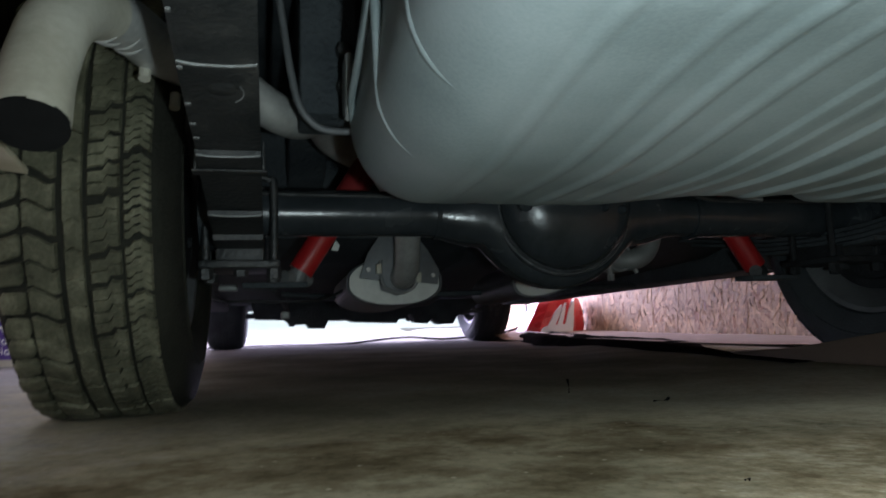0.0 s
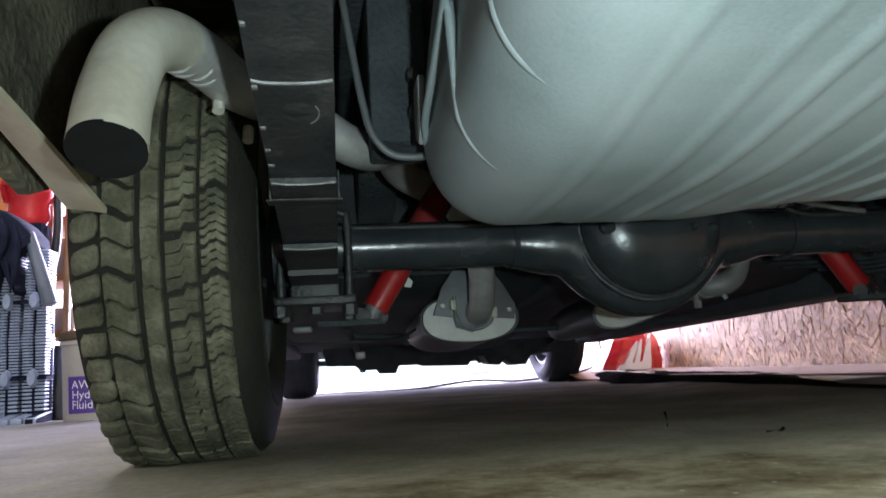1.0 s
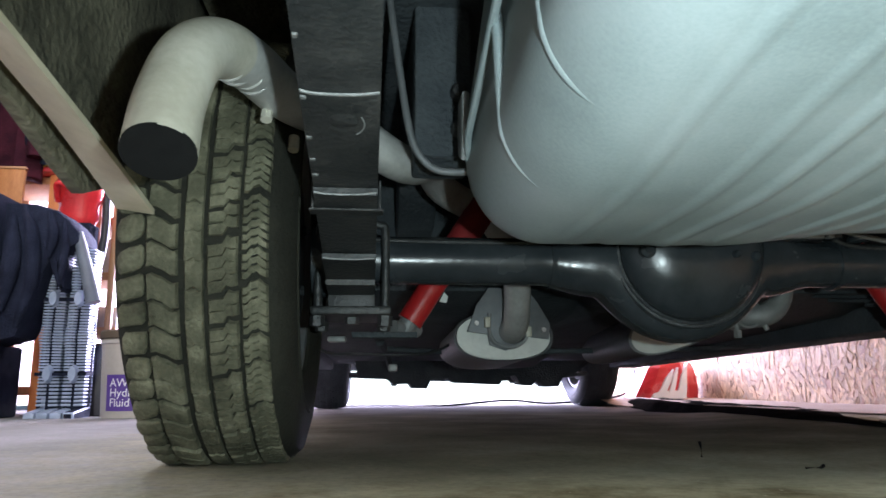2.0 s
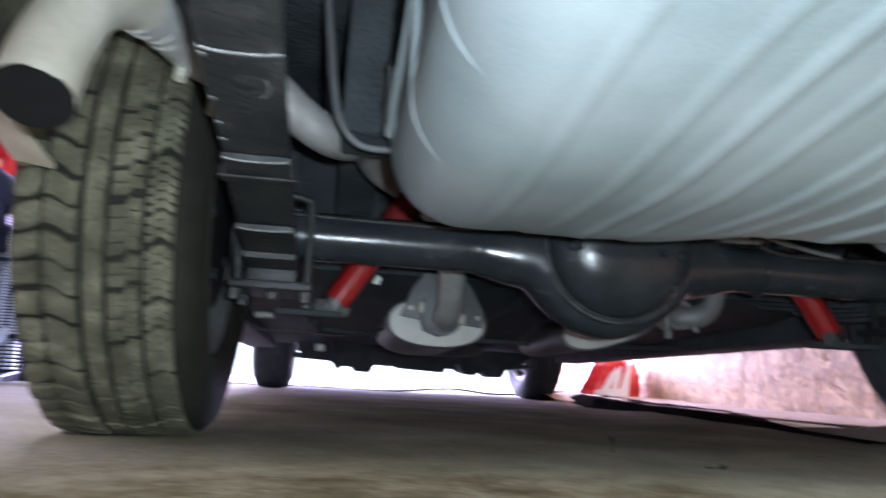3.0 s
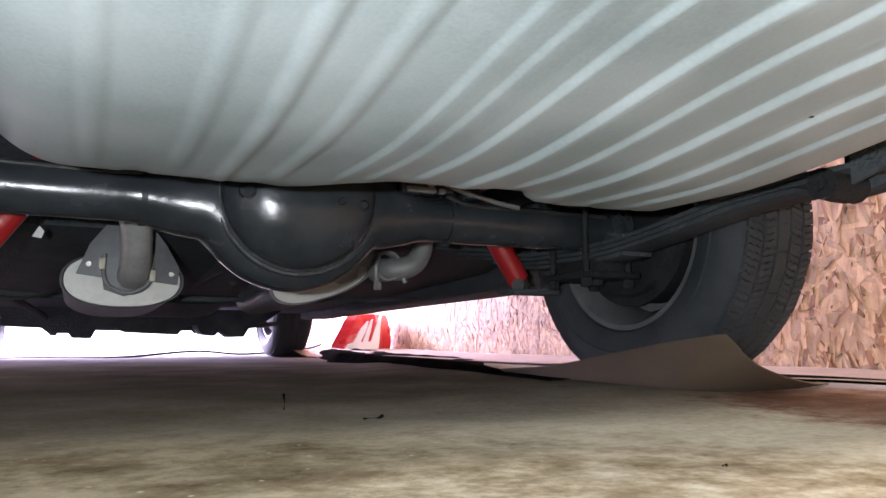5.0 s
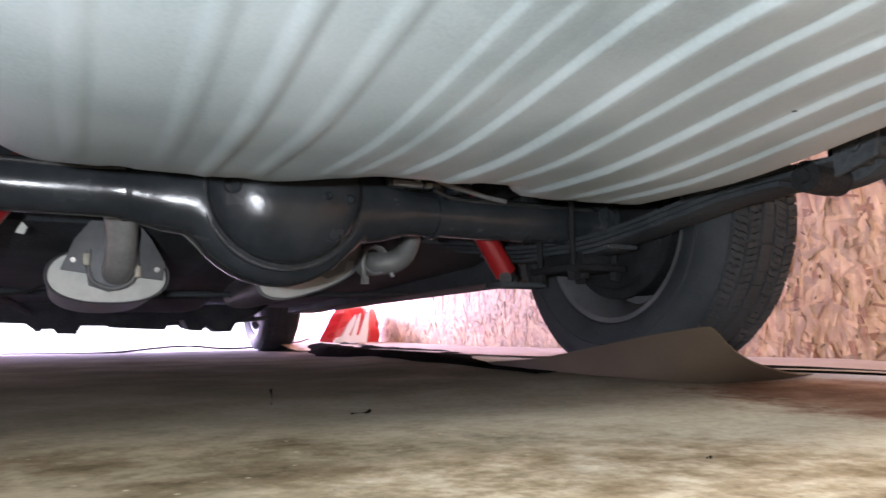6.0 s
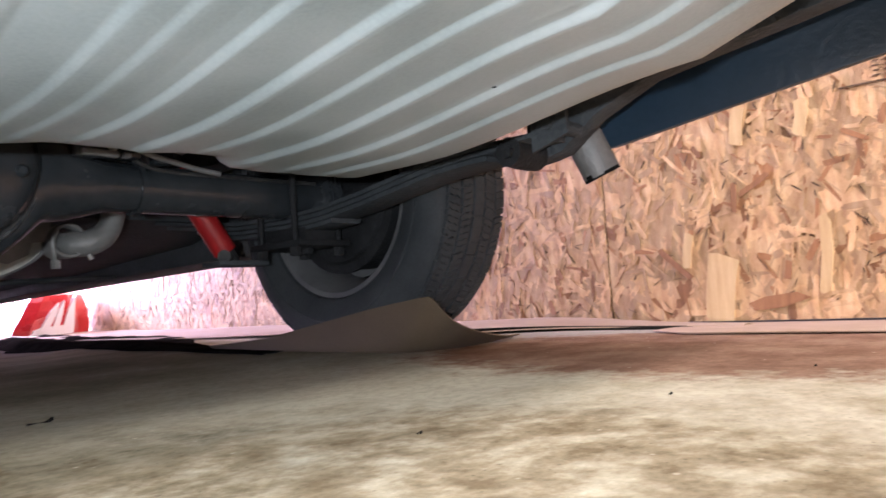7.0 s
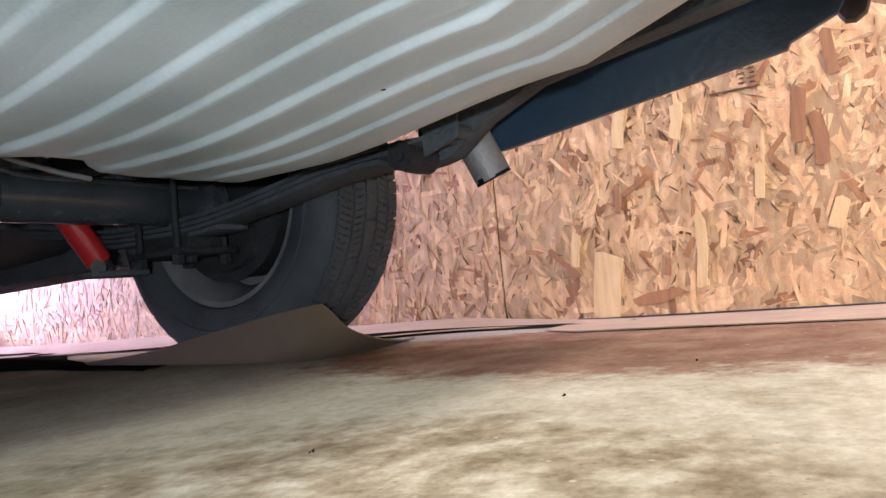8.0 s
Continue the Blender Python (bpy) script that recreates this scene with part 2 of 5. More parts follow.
    li.new(c, b.inputs["Base Color"])
    b.inputs["Roughness"].default_value, b.inputs["Specular IOR Level"].default_value = 0.95, 0.0
    bp = n.new("ShaderNodeBump")
    bp.inputs["Strength"].default_value, bp.inputs["Distance"].default_value = 0.35, 0.004
    li.new(noise_tex(60, 8), bp.inputs["Height"]), li.new(bp.outputs[0], b.inputs["Normal"])
    return m


M["floor"] = concrete()


# ---- mesh helpers ----
def mesh_object(name, bm, mat, smooth=True):
    me = bpy.data.meshes.new(name)
    bmesh.ops.recalc_face_normals(bm, faces=bm.faces)
    for f in bm.faces:
        f.smooth = smooth
    bm.to_mesh(me)
    bm.free()
    for k in mat if isinstance(mat, (list, tuple)) else [mat]:
        me.materials.append(M[k])
    if smooth:
        me.set_sharp_from_angle(angle=radians(38))
    return new(name, me)


def part(name, bm, mat, parent, label="", smooth=True):
    ob = mesh_object(name, bm, mat, smooth)
    ob.parent = parent
    if label:
        tagged(ob, label)
    return ob


def again(ob, parent, m, name=None):
    """The same part once more, sharing its mesh."""
    o = new(name or ob.name.split(".")[0], ob.data)
    o.parent, o.matrix_basis = parent, m
    return o


def box(bm, x0, x1, y0, y1, z0, z1, bevel=0.0, seg=2, m=None):
    r = bmesh.ops.create_cube(bm, size=1, matrix=Matrix.Translation(((x0 + x1) / 2, (y0 + y1) / 2, (z0 + z1) / 2)) @ Matrix.Diagonal((x1 - x0, y1 - y0, z1 - z0, 1)))
    vs = r["verts"]
    if bevel:
        es = list({e for v in vs for e in v.link_edges})
        r2 = bmesh.ops.bevel(bm, geom=es, offset=bevel, segments=seg, affect="EDGES", profile=0.5)
        vs = list({v for f in r2["faces"] for v in f.verts} | {v for v in vs if v.is_valid})
    if m is not None:
        bmesh.ops.transform(bm, matrix=m, verts=vs)
    return vs


def smooth_path(points, steps=6):
    """Catmull-Rom through the points."""
    p = [Vector(q) for q in points]
    p = [2 * p[0] - p[1]] + p + [2 * p[-1] - p[-2]]
    out = []
    for i in range(1, len(p) - 2):
        for s in range(steps):
            t = s / steps
            out.append(0.5 * (2 * p[i] + (p[i + 1] - p[i - 1]) * t + (2 * p[i - 1] - 5 * p[i] + 4 * p[i + 1] - p[i + 2]) * t * t
                              + (3 * p[i] - p[i - 1] - 3 * p[i + 1] + p[i + 2]) * t ** 3))
    out.append(p[-2])
    return out


def tube(bm, points, r, sides=14, steps=6, caps=True, wall=0.0, mat=0):
    """A round tube along a smooth line; wall: an open mouth at the start, that deep inside."""
    path = smooth_path(points, steps) if steps > 1 else [Vector(q) for q in points]
    side = None
    rings = []
    for i, c in enumerate(path):
        d = (path[min(i + 1, len(path) - 1)] - path[max(i - 1, 0)]).normalized()
        if side is None:
            side = d.orthogonal().normalized()
        side = (side - d * side.dot(d)).normalized()
        up = d.cross(side)
        rr = r(i / (len(path) - 1)) if callable(r) else r
        rings.append([bm.verts.new(c + rr * (math.cos(a) * side + math.sin(a) * up)) for a in (2 * math.pi * k / sides for k in range(sides))])
    for a, b in zip(rings, rings[1:]):
        for k in range(sides):
            bm.faces.new((a[k], a[(k + 1) % sides], b[(k + 1) % sides], b[k])).material_index = mat
    if caps and not wall:
        bm.faces.new(rings[0][::-1]).material_index = mat
    if caps:
        bm.faces.new(rings[-1]).material_index = mat
    return rings


def lathe(bm, profile, axis="x", n=48, centre=(0, 0, 0), closed=False, mat=0):
    """Turns (along, radius) pairs round an axis."""
    rings = []
    for u, r in profile:
        ring = []
        for k in range(n):
            a = 2 * math.pi * k / n
            p = {"x": (u, r * math.cos(a), r * math.sin(a)), "y": (r * math.cos(a), u, r * math.sin(a)), "z": (r * math.cos(a), r * math.sin(a), u)}[axis]
            ring.append(bm.verts.new(Vector(centre) + Vector(p)))
        rings.append(ring)
    pairs = list(zip(rings, rings[1:])) + ([(rings[-1], rings[0])] if closed else [])
    for a, b in pairs:
        for k in range(n):
            bm.faces.new((a[k], a[(k + 1) % n], b[(k + 1) % n], b[k])).material_index = mat
    if not closed:
        for ring, flip in ((rings[0], True), (rings[-1], False)):
            bm.faces.new(ring[::-1] if flip else ring).material_index = mat
    return rings


def prism(bm, outline, axis, lo, hi, bevel=0.0):
    """An outline in the two other axes, drawn out from lo to hi."""
    def at(p, v):
        return {"x": (v, p[0], p[1]), "y": (p[0], v, p[1]), "z": (p[0], p[1], v)}[axis]
    a, b = [bm.verts.new(at(p, lo)) for p in outline], [bm.verts.new(at(p, hi)) for p in outline]
    k = len(outline)
    fs = [bm.faces.new(a), bm.faces.new(b[::-1])] + [bm.faces.new((a[i], b[i], b[(i + 1) % k], a[(i + 1) % k])) for i in range(k)]
    bmesh.ops.recalc_face_normals(bm, faces=fs)
    if bevel:
        bmesh.ops.bevel(bm, geom=list({e for f in fs[:2] for e in f.edges}), offset=bevel, segments=2, affect="EDGES", profile=0.5)


def ease(a, b, x):
    t = min(1, max(0, (x - a) / (b - a)))
    return t * t * (3 - 2 * t)


def thing(name, label, category, at=(0, 0, 0), group=""):
    ob = new(name)
    ob.location = at
    return tagged(ob, label, category, group)


# ---- the garage ----
def plain(name, dims, mat, label, bevel=0.0):
    bm = bmesh.new()
    box(bm, *dims, bevel=bevel)
    return tagged(mesh_object(name, bm, mat, False), label, name.split("_")[0], kind="structure")


def dip(x, y):
    """The slab falls a little towards the foot of the board wall, and away from it towards the open door."""
    edge = 0.60 + 0.37 * ease(0.3, 2.6, y)
    fall = 0.010 * ease(-0.90, -0.10, y) + 0.020 * ease(-0.10, 2.6, y)
    return -0.022 * ease(0.90, 1.45, x) * ease(0.10, -0.40, y) - fall * ease(edge + 0.05, edge - 0.22 - 0.3 * ease(1.5, 0.3, y), x)


bm = bmesh.new()
gx = [-60] + [-3.0 + 0.5 * k for k in range(6)] + [0.05 * k for k in range(32)] + [1.6, 60]
gy = [-60, -3.7, -1.0] + [-0.90 + 0.05 * k for k in range(31)] + [0.70 + 0.1 * k for k in range(26)] + [5.0, 60]
grid = [[bm.verts.new((x, y, dip(x, y))) for y in gy] for x in gx]
for i in range(len(gx) - 1):
    for j in range(len(gy) - 1):
        bm.faces.new((grid[i][j], grid[i + 1][j], grid[i + 1][j + 1], grid[i][j + 1]))
tagged(mesh_object("floor", bm, "floor", False), "worn stained concrete garage floor slab", "floor", kind="structure")
W_X, F_Y, CEIL = 1.5, 5.6, 2.6
# Pale ramp added outside so the view through the door turns white.
M["driveway"] = material("pale_concrete_fill", [(0.52, 0.51, 0.49), (0.66, 0.65, 0.63)], 0.9, 0, 1.5, bump=0.2, bump_scale=60)
bm = bmesh.new()
prism(bm, [(F_Y + 0.16, -0.06), (F_Y + 0.16, -0.024), (9.0, 0.03), (30.0, 1.1), (32.0, 1.1), (32.0, -0.06)], "x", -16, 16)
tagged(mesh_object("driveway", bm, "driveway", False), "pale concrete driveway slab, added outside to whiten the door view", "driveway", kind="structure")
plain("wall_left", (-2.55, -2.4, -3.6, F_Y, 0, CEIL), "wall", "painted board garage side wall")
plain("wall_back", (-2.4, W_X, -3.6, -3.5, 0, CEIL), "wall", "painted board garage back wall")
plain("wall_front_left", (-2.55, -1.75, F_Y, F_Y + 0.14, 0, CEIL), "wall", "painted wall beside the open garage door")
plain("wall_front_top", (-1.75, 1.36, F_Y, F_Y + 0.14, 2.15, CEIL), "wall", "painted lintel over the open garage door")
plain("wall_front_right", (1.36, W_X + 0.15, F_Y, F_Y + 0.14, 0, CEIL), "wall", "painted wall beside the open garage door")
plain("ceiling", (-2.55, W_X + 0.15, -3.6, F_Y + 0.14, CEIL, CEIL + 0.1), "wall", "plain pale garage ceiling")
wall_right = plain("wall_right", (W_X + 0.012, W_X + 0.15, -3.6, F_Y, -0.03, CEIL), "osb_base", "side wall clad in raw oriented strand board")


M["rust"] = material("dull_red_primer", [(0.13, 0.012, 0.013), (0.19, 0.018, 0.018)], 0.7, 0, 12, spec=0.2)


def flake_mesh(rng, y0, y1, z0, z1, count):
    """Thin wood strands pressed into one board face; each is an island of its own."""
    verts, faces, mats = [], [], []
    for i in range(count):
        cy, cz = rng.uniform(y0, y1), rng.uniform(z0, z1)
        big = i < count * 0.45
        ln = rng.uniform(0.06, 0.19) if big else rng.uniform(0.018, 0.075)
        wd = rng.uniform(0.016, 0.050) if big else rng.uniform(0.003, 0.017)
        a = rng.gauss(math.pi / 2, 0.42) if rng.random() < 0.5 else rng.uniform(0, math.pi)
        d = 0.0004 + 0.0028 * (i / count) + rng.uniform(0, 0.0006)
        ca, sa = math.cos(a), math.sin(a)
        outline = []
        for u, v in ((-0.5, -0.5), (-0.1, -0.55), (0.5, -0.45), (0.55, 0.1), (0.46, 0.5), (-0.05, 0.5), (-0.5, 0.46), (-0.56, 0.0)):
            p, q = (u + rng.uniform(-0.07, 0.07)) * ln, (v + rng.uniform(-0.12, 0.12)) * wd
            outline.append((min(y1, max(y0, cy + p * ca - q * sa)), min(z1, max(z0, cz + p * sa + q * ca))))
        tilt = rng.uniform(-0.0004, 0.0004)
        k, m = len(verts), len(outline)
        verts += [(W_X + 0.004 - d + tilt * (j % 3), y, z) for j, (y, z) in enumerate(outline)]
        verts += [(W_X + 0.0055, y, z) for y, z in outline]
        faces.append(tuple(range(k, k + m)))
        faces += [(k + j, k + (j + 1) % m, k + m + (j + 1) % m, k + m + j) for j in range(m)]
        kind = 1 if rng.random() < (0.05 if big else 0.11) else 0
        mats += [kind] * (m + 1)
    # small dark slivers laid on, as the shade in gaps between the strands
    for i in range(count // 12):
        cy, cz, a = rng.uniform(y0 + 0.03, y1 - 0.03), rng.uniform(z0 + 0.03, z1 - 0.03), rng.gauss(math.pi / 2, 0.7)
        ln, wd = rng.uniform(0.006, 0.030), rng.uniform(0.0010, 0.0042)
        ca, sa = math.cos(a), math.sin(a)
        k = len(verts)
        ring = [(cy + p * ln * ca - q * wd * sa, cz + p * ln * sa + q * wd * ca) for p, q in ((-0.6, 0), (-0.2, -0.5), (0.3, -0.4), (0.6, 0.1), (0.2, 0.5), (-0.3, 0.45))]
        verts += [(W_X + 0.0002, y, z) for y, z in ring] + [(W_X + 0.005, y, z) for y, z in ring]
        faces.append(tuple(range(k, k + 6)))
        faces += [(k + j, k + (j + 1) % 6, k + 6 + (j + 1) % 6, k + 6 + j) for j in range(6)]
        mats += [2] * 7
    me = bpy.data.meshes.new("strands")
    me.from_pydata(verts, [], faces)
    me.polygons.foreach_set("material_index", mats)
    me.materials.append(M["osb"]), me.materials.append(M["osb_dark"]), me.materials.append(M["ink"])
    return me


M["osb_pale"] = material("pale_strand_flakes", [(0.46, 0.320, 0.150), (0.58, 0.440, 0.235)], 0.7, 0, 14, bump=0.2, bump_scale=200, stretch=(1, 4, 0.5))
M["osb_dark"] = material("brown_strand_flakes", [(0.20, 0.092, 0.036), (0.31, 0.155, 0.066)], 0.7, 0, 20, bump=0.2, bump_scale=200, vary=0.3, stretch=(1, 4, 0.5))
rng = random.Random(5)
SEAM = -0.13
for k in range(-3, 5):
    a, b = max(-3.49, SEAM + 1.22 * k + 0.0015), min(F_Y - 0.01, SEAM + 1.22 * (k + 1) - 0.0015)
    if b <= a:
        continue
    bm = bmesh.new()
    box(bm, W_X + 0.005, W_X + 0.0118, a, b, -0.024, 2.44)
    panel = part("panel", bm, "osb_base", wall_right, smooth=False)
    if -1.7 < b and a < 3.9:
        near = a < 1.2
        st = new("strands", flake_mesh(rng, a, b, -0.016, 0.95, 3200 if near else 1500))
        st.parent = panel
        tagged(st, kind="stuff")
        st = new("strands", flake_mesh(rng, a, b, 0.95, 2.43, 1300))
        st.parent = panel
        tagged(st, kind="stuff")
# the long brown strand near the foot, and the printed stamp with its rule
bm = bmesh.new()
prism(bm, [(-0.63, 0.035), (-0.60, 0.048), (-0.53, 0.040), (-0.492, 0.026), (-0.505, 0.008), (-0.57, 0.014)], "x", W_X - 0.0016, W_X + 0.005)
part("strand", bm, "osb_dark", wall_right, "long red-brown wood strand", False)


def strand(y, z, ln, wd, lean, mat, label, k):
    """One large strand lying on top of the rest, with split, uneven ends."""
    bm = bmesh.new()
    ca, sa = math.cos(radians(lean)), math.sin(radians(lean))
    out = []
    for j, (u, v) in enumerate(((-0.5, -0.45), (-0.5, 0.30), (-0.44, 0.5), (0.0, 0.46), (0.45, 0.5), (0.5, 0.1), (0.43, -0.5), (0.05, -0.52))):
        p, q = (u + 0.04 * math.sin(5 * j + k)) * ln, (v + 0.08 * math.sin(3 * j + 2 * k)) * wd
        out.append((y + p * sa + q * ca, z + p * ca - q * sa))
    prism(bm, out, "x", W_X - 0.0014 - 0.0001 * k, W_X + 0.005)
    part("strand", bm, mat, wall_right, label, False)


for k, (y, z, ln, wd, lean) in enumerate(((-0.908, 0.415, 0.125, 0.030, -4), (-0.944, 0.352, 0.118, 0.030, 3), (-0.980, 0.535, 0.105, 0.024, 4), (-0.318, 0.132, 0.115, 0.015, 46), (-0.528, 0.310, 0.085, 0.014, -58), (-0.478, 0.286, 0.072, 0.013, -3))):
    strand(y, z, ln, wd, lean, "osb_dark", "red-brown wood strand", k)
for k, (y, z, ln, wd, lean) in enumerate(((-0.430, 0.070, 0.165, 0.074, -6), (-0.669, 0.130, 0.175, 0.025, -4), (-0.963, 0.183, 0.070, 0.030, -20), (-0.498, 0.455, 0.095, 0.032, -6), (-0.641, 0.450, 0.088, 0.028, -8), (-0.813, 0.280, 0.082, 0.020, -5), (-0.353, 0.167, 0.090, 0.023, -8))):
    strand(y, z, ln, wd, lean, "osb_pale", "pale broad wood strand", k)
bm = bmesh.new()
box(bm, W_X - 0.0034, W_X, -0.836, -0.725, 0.4935, 0.4965)
for k in range(4):
    box(bm, W_X - 0.0034, W_X, -0.828, -0.818 + 0.002 * (k % 2), 0.505 + 0.011 * k, 0.509 + 0.011 * k)
    box(bm, W_X - 0.0034, W_X, -0.806, -0.792 - 0.003 * (k % 2), 0.506 + 0.011 * k, 0.509 + 0.011 * k)
part("stamp", bm, "ink", wall_right, "dark printed grade stamp", False)
# Solid black strip stands for the shaded gap under the wall boards.
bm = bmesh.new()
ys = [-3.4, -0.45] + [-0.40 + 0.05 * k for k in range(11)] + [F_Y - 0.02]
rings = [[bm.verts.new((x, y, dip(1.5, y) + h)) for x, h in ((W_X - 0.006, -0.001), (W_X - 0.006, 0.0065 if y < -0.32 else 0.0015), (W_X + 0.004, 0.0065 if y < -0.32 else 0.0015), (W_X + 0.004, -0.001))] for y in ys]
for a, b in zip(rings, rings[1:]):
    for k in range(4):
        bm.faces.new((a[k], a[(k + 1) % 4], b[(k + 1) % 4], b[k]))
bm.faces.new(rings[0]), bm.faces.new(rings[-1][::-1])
tagged(mesh_object("trim", bm, "hose", False), "thin dark strip standing in for the shaded gap along the wall foot", "trim", kind="structure")

# ---- the car ----
car = thing("car", "old car with black axle, silver fuel tank and twin exhaust", "car")
AX_Z = 0.288                                       # axle tube
WH = (0.717, 0.298, 0.302)                         # wheel: across, hub height, radius


def tyre_bm(r=0.302, half=0.083, groove=0.008):
    bm = bmesh.new()
    base = r - groove
    prof = [(-half + 0.015, 0.190), (-half - 0.006, 0.200), (-half - 0.020, 0.230), (-half - 0.020, 0.255), (-half - 0.008, base - 0.014), (-half + 0.006, base - 0.003),
            (-half * 0.5, base + 0.001), (0, base + 0.0015)]
    prof = prof + [(-u, rr) for u, rr in prof[-2::-1]]
    lathe(bm, prof, "x", 72, closed=True)
    # raised rings and ticks on the sidewalls
    for s in (-1, 1):
        lathe(bm, [(s * (half + 0.0185), 0.236), (s * (half + 0.0225), 0.238), (s * (half + 0.0225), 0.241), (s * (half + 0.0185), 0.243)], "x", 72, closed=True)
    return bm


def strip_lug(bm, ua, ub, lower, upper, top, base, half, chamfer, steps=6, crown=0.0):
    """One raised strip of rubber across ua..ub, between two angles given as functions of the way across."""
    edge = [(k / steps, lower(k / steps)) for k in range(steps + 1)] + [(k / steps, upper(k / steps)) for k in range(steps, -1, -1)]
    pts = [(ua + (ub - ua) * p, a) for p, a in edge]
    cu, ca = sum(p for p, q in pts) / len(pts), sum(q for p, q in pts) / len(pts)
    rings = []
    for rad, f in ((base - 0.003, -0.04), (top - chamfer, 0.0), (top, 0.10), (top + crown, 0.45)):
        ring = []
        for u, a in pts:
            u2, a2 = u + (cu - u) * f, a + (ca - a) * f
            rr = rad - 0.006 * (abs(u2) / half) ** 3
            ring.append(bm.verts.new((u2, rr * math.sin(a2), rr * math.cos(a2))))
        rings.append(ring)
    m = len(pts)
    for p, q in zip(rings, rings[1:]):
        for i in range(m):
            bm.faces.new((p[i], p[(i + 1) % m], q[(i + 1) % m], q[i]))
    bm.faces.new(rings[-1])


def tread_bm(fine=False, r=0.302, half=0.083):
    """Rows of lugs: round shoulder knobs, stepped and slit blocks either side of a worn rib, wavy slit lugs inside."""
    bm = bmesh.new()
    base = r - 0.0085
    rng = random.Random(11)
    count = 80 if fine else 60
    pitch = 2 * math.pi / count

    def row(ua, ub, wave, bits, shift, chamfer, crown=0.0, wobble=0.06, gap=0.0):
        for k in range(count):
            jit = wobble * math.sin(k * 2.4 + shift * 9) + rng.uniform(-0.03, 0.03)
            top = r - rng.uniform(0, 0.0011)
            du = rng.uniform(-0.0008, 0.0008)
            for f0, f1 in bits:
                lo = lambda p: (k + shift + f0 + jit + wave(p) + 0.02 * math.sin(37 * p + k)) * pitch
                hi = lambda p: (k + shift + f1 + jit + wave(p) + 0.02 * math.sin(31 * p + 2 * k)) * pitch
                strip_lug(bm, ua + du, ub + du, lo, hi, top, base, half, chamfer, crown=crown)

    if fine:
        for ua, ub, lean, shift in ((0.050, 0.0795, 0.3, 0.0), (0.0175, 0.0455, -0.3, 0.4), (-0.0455, -0.0175, 0.3, 0.1), (-0.0795, -0.050, -0.3, 0.5)):
            row(ua, ub, lambda p: lean * p + 0.06 * math.sin(12 * p), ((0.0, 0.42), (0.47, 0.90)), shift, 0.0012)
        row(-0.0135, 0.0135, lambda p: 0.0, ((0.0, 1.02),), 0.0, 0.0010)
        return bm
    # shoulder knobs: blunt, well apart
    for k in range(count):
        a0 = (k + 0.05 * math.sin(k * 1.9)) * pitch
        r0, tall = 0.0150 + rng.uniform(-0.001, 0.001), 0.43 * pitch
        cu = 0.0700 + rng.uniform(-0.001, 0.001)
        rings = []
        for rad, f in ((base - 0.004, 1.04), (r - 0.0030, 1.0), (r - 0.0008, 0.86), (r, 0.55)):
            ring = []
            for j in range(12):
                t = 2 * math.pi * j / 12
                u = cu + r0 * f * math.copysign(abs(math.cos(t)) ** 0.5, math.cos(t))
                aa = a0 + tall * f * math.copysign(abs(math.sin(t)) ** 0.55, math.sin(t)) + 0.16 * pitch * math.cos(t) + 0.05 * pitch * math.sin(3 * t + k)
                rr = rad - 0.006 * (abs(u) / half) ** 3
                ring.append(bm.verts.new((u, rr * math.sin(aa), rr * math.cos(aa))))
            rings.append(ring)
        for p, q in zip(rings, rings[1:]):
            for i in range(12):
                bm.faces.new((p[i], p[(i + 1) % 12], q[(i + 1) % 12], q[i]))
        bm.faces.new(rings[-1])
    step = lambda p: 0.30 * ease(0.30, 0.62, p) + 0.05 * math.sin(15 * p)
    row(0.0190, 0.0525, lambda p: 0.28 * ease(0.62, 0.30, p) + 0.05 * math.sin(13 * p), ((0.0, 0.85),), 0.45, 0.0026, 0.0004)
    row(-0.0075, 0.0120, lambda p: 0.05 * math.sin(9 * p), ((0.0, 1.0),), 0.0, 0.0014, wobble=0.0)
    row(-0.0455, -0.0130, step, ((0.0, 0.40), (0.42, 0.83)), 0.1, 0.0020, 0.0002)
    row(-0.0780, -0.0500, lambda p: 0.62 * abs(p - 0.42) + 0.05 * math.sin(17 * p), ((0.0, 0.24), (0.30, 0.53), (0.60, 0.84)), 0.55, 0.0018)
    return bm


def settle(bm, hub):
    """The loaded tyre lies flat on the floor, its flanks swelling a little above it."""
    for v in bm.verts:
        low = ease(-0.20, -hub, v.co.z)
        v.co.x *= 1 + 0.05 * low
        if v.co.z < -hub + 0.001:
            v.co.z = -hub + 0.001 + 0.02 * (v.co.z + hub)
    return bm


def rim_bm():
    bm = bmesh.new()
    lathe(bm, [(-0.082, 0.186), (-0.084, 0.196), (-0.074, 0.196), (-0.068, 0.182), (-0.03, 0.168), (0.03, 0.168), (0.068, 0.182), (0.074, 0.196), (0.084, 0.196),
               (0.082, 0.186), (0.066, 0.176), (0.028, 0.160), (-0.028, 0.160), (-0.066, 0.176)], "x", 56, closed=True)
    lathe(bm, [(0.020, 0.166), (0.034, 0.120), (0.022, 0.085), (0.040, 0.05), (0.034, 0.05), (0.014, 0.085), (0.026, 0.120), (0.012, 0.166)], "x", 48, closed=True)
    return bm


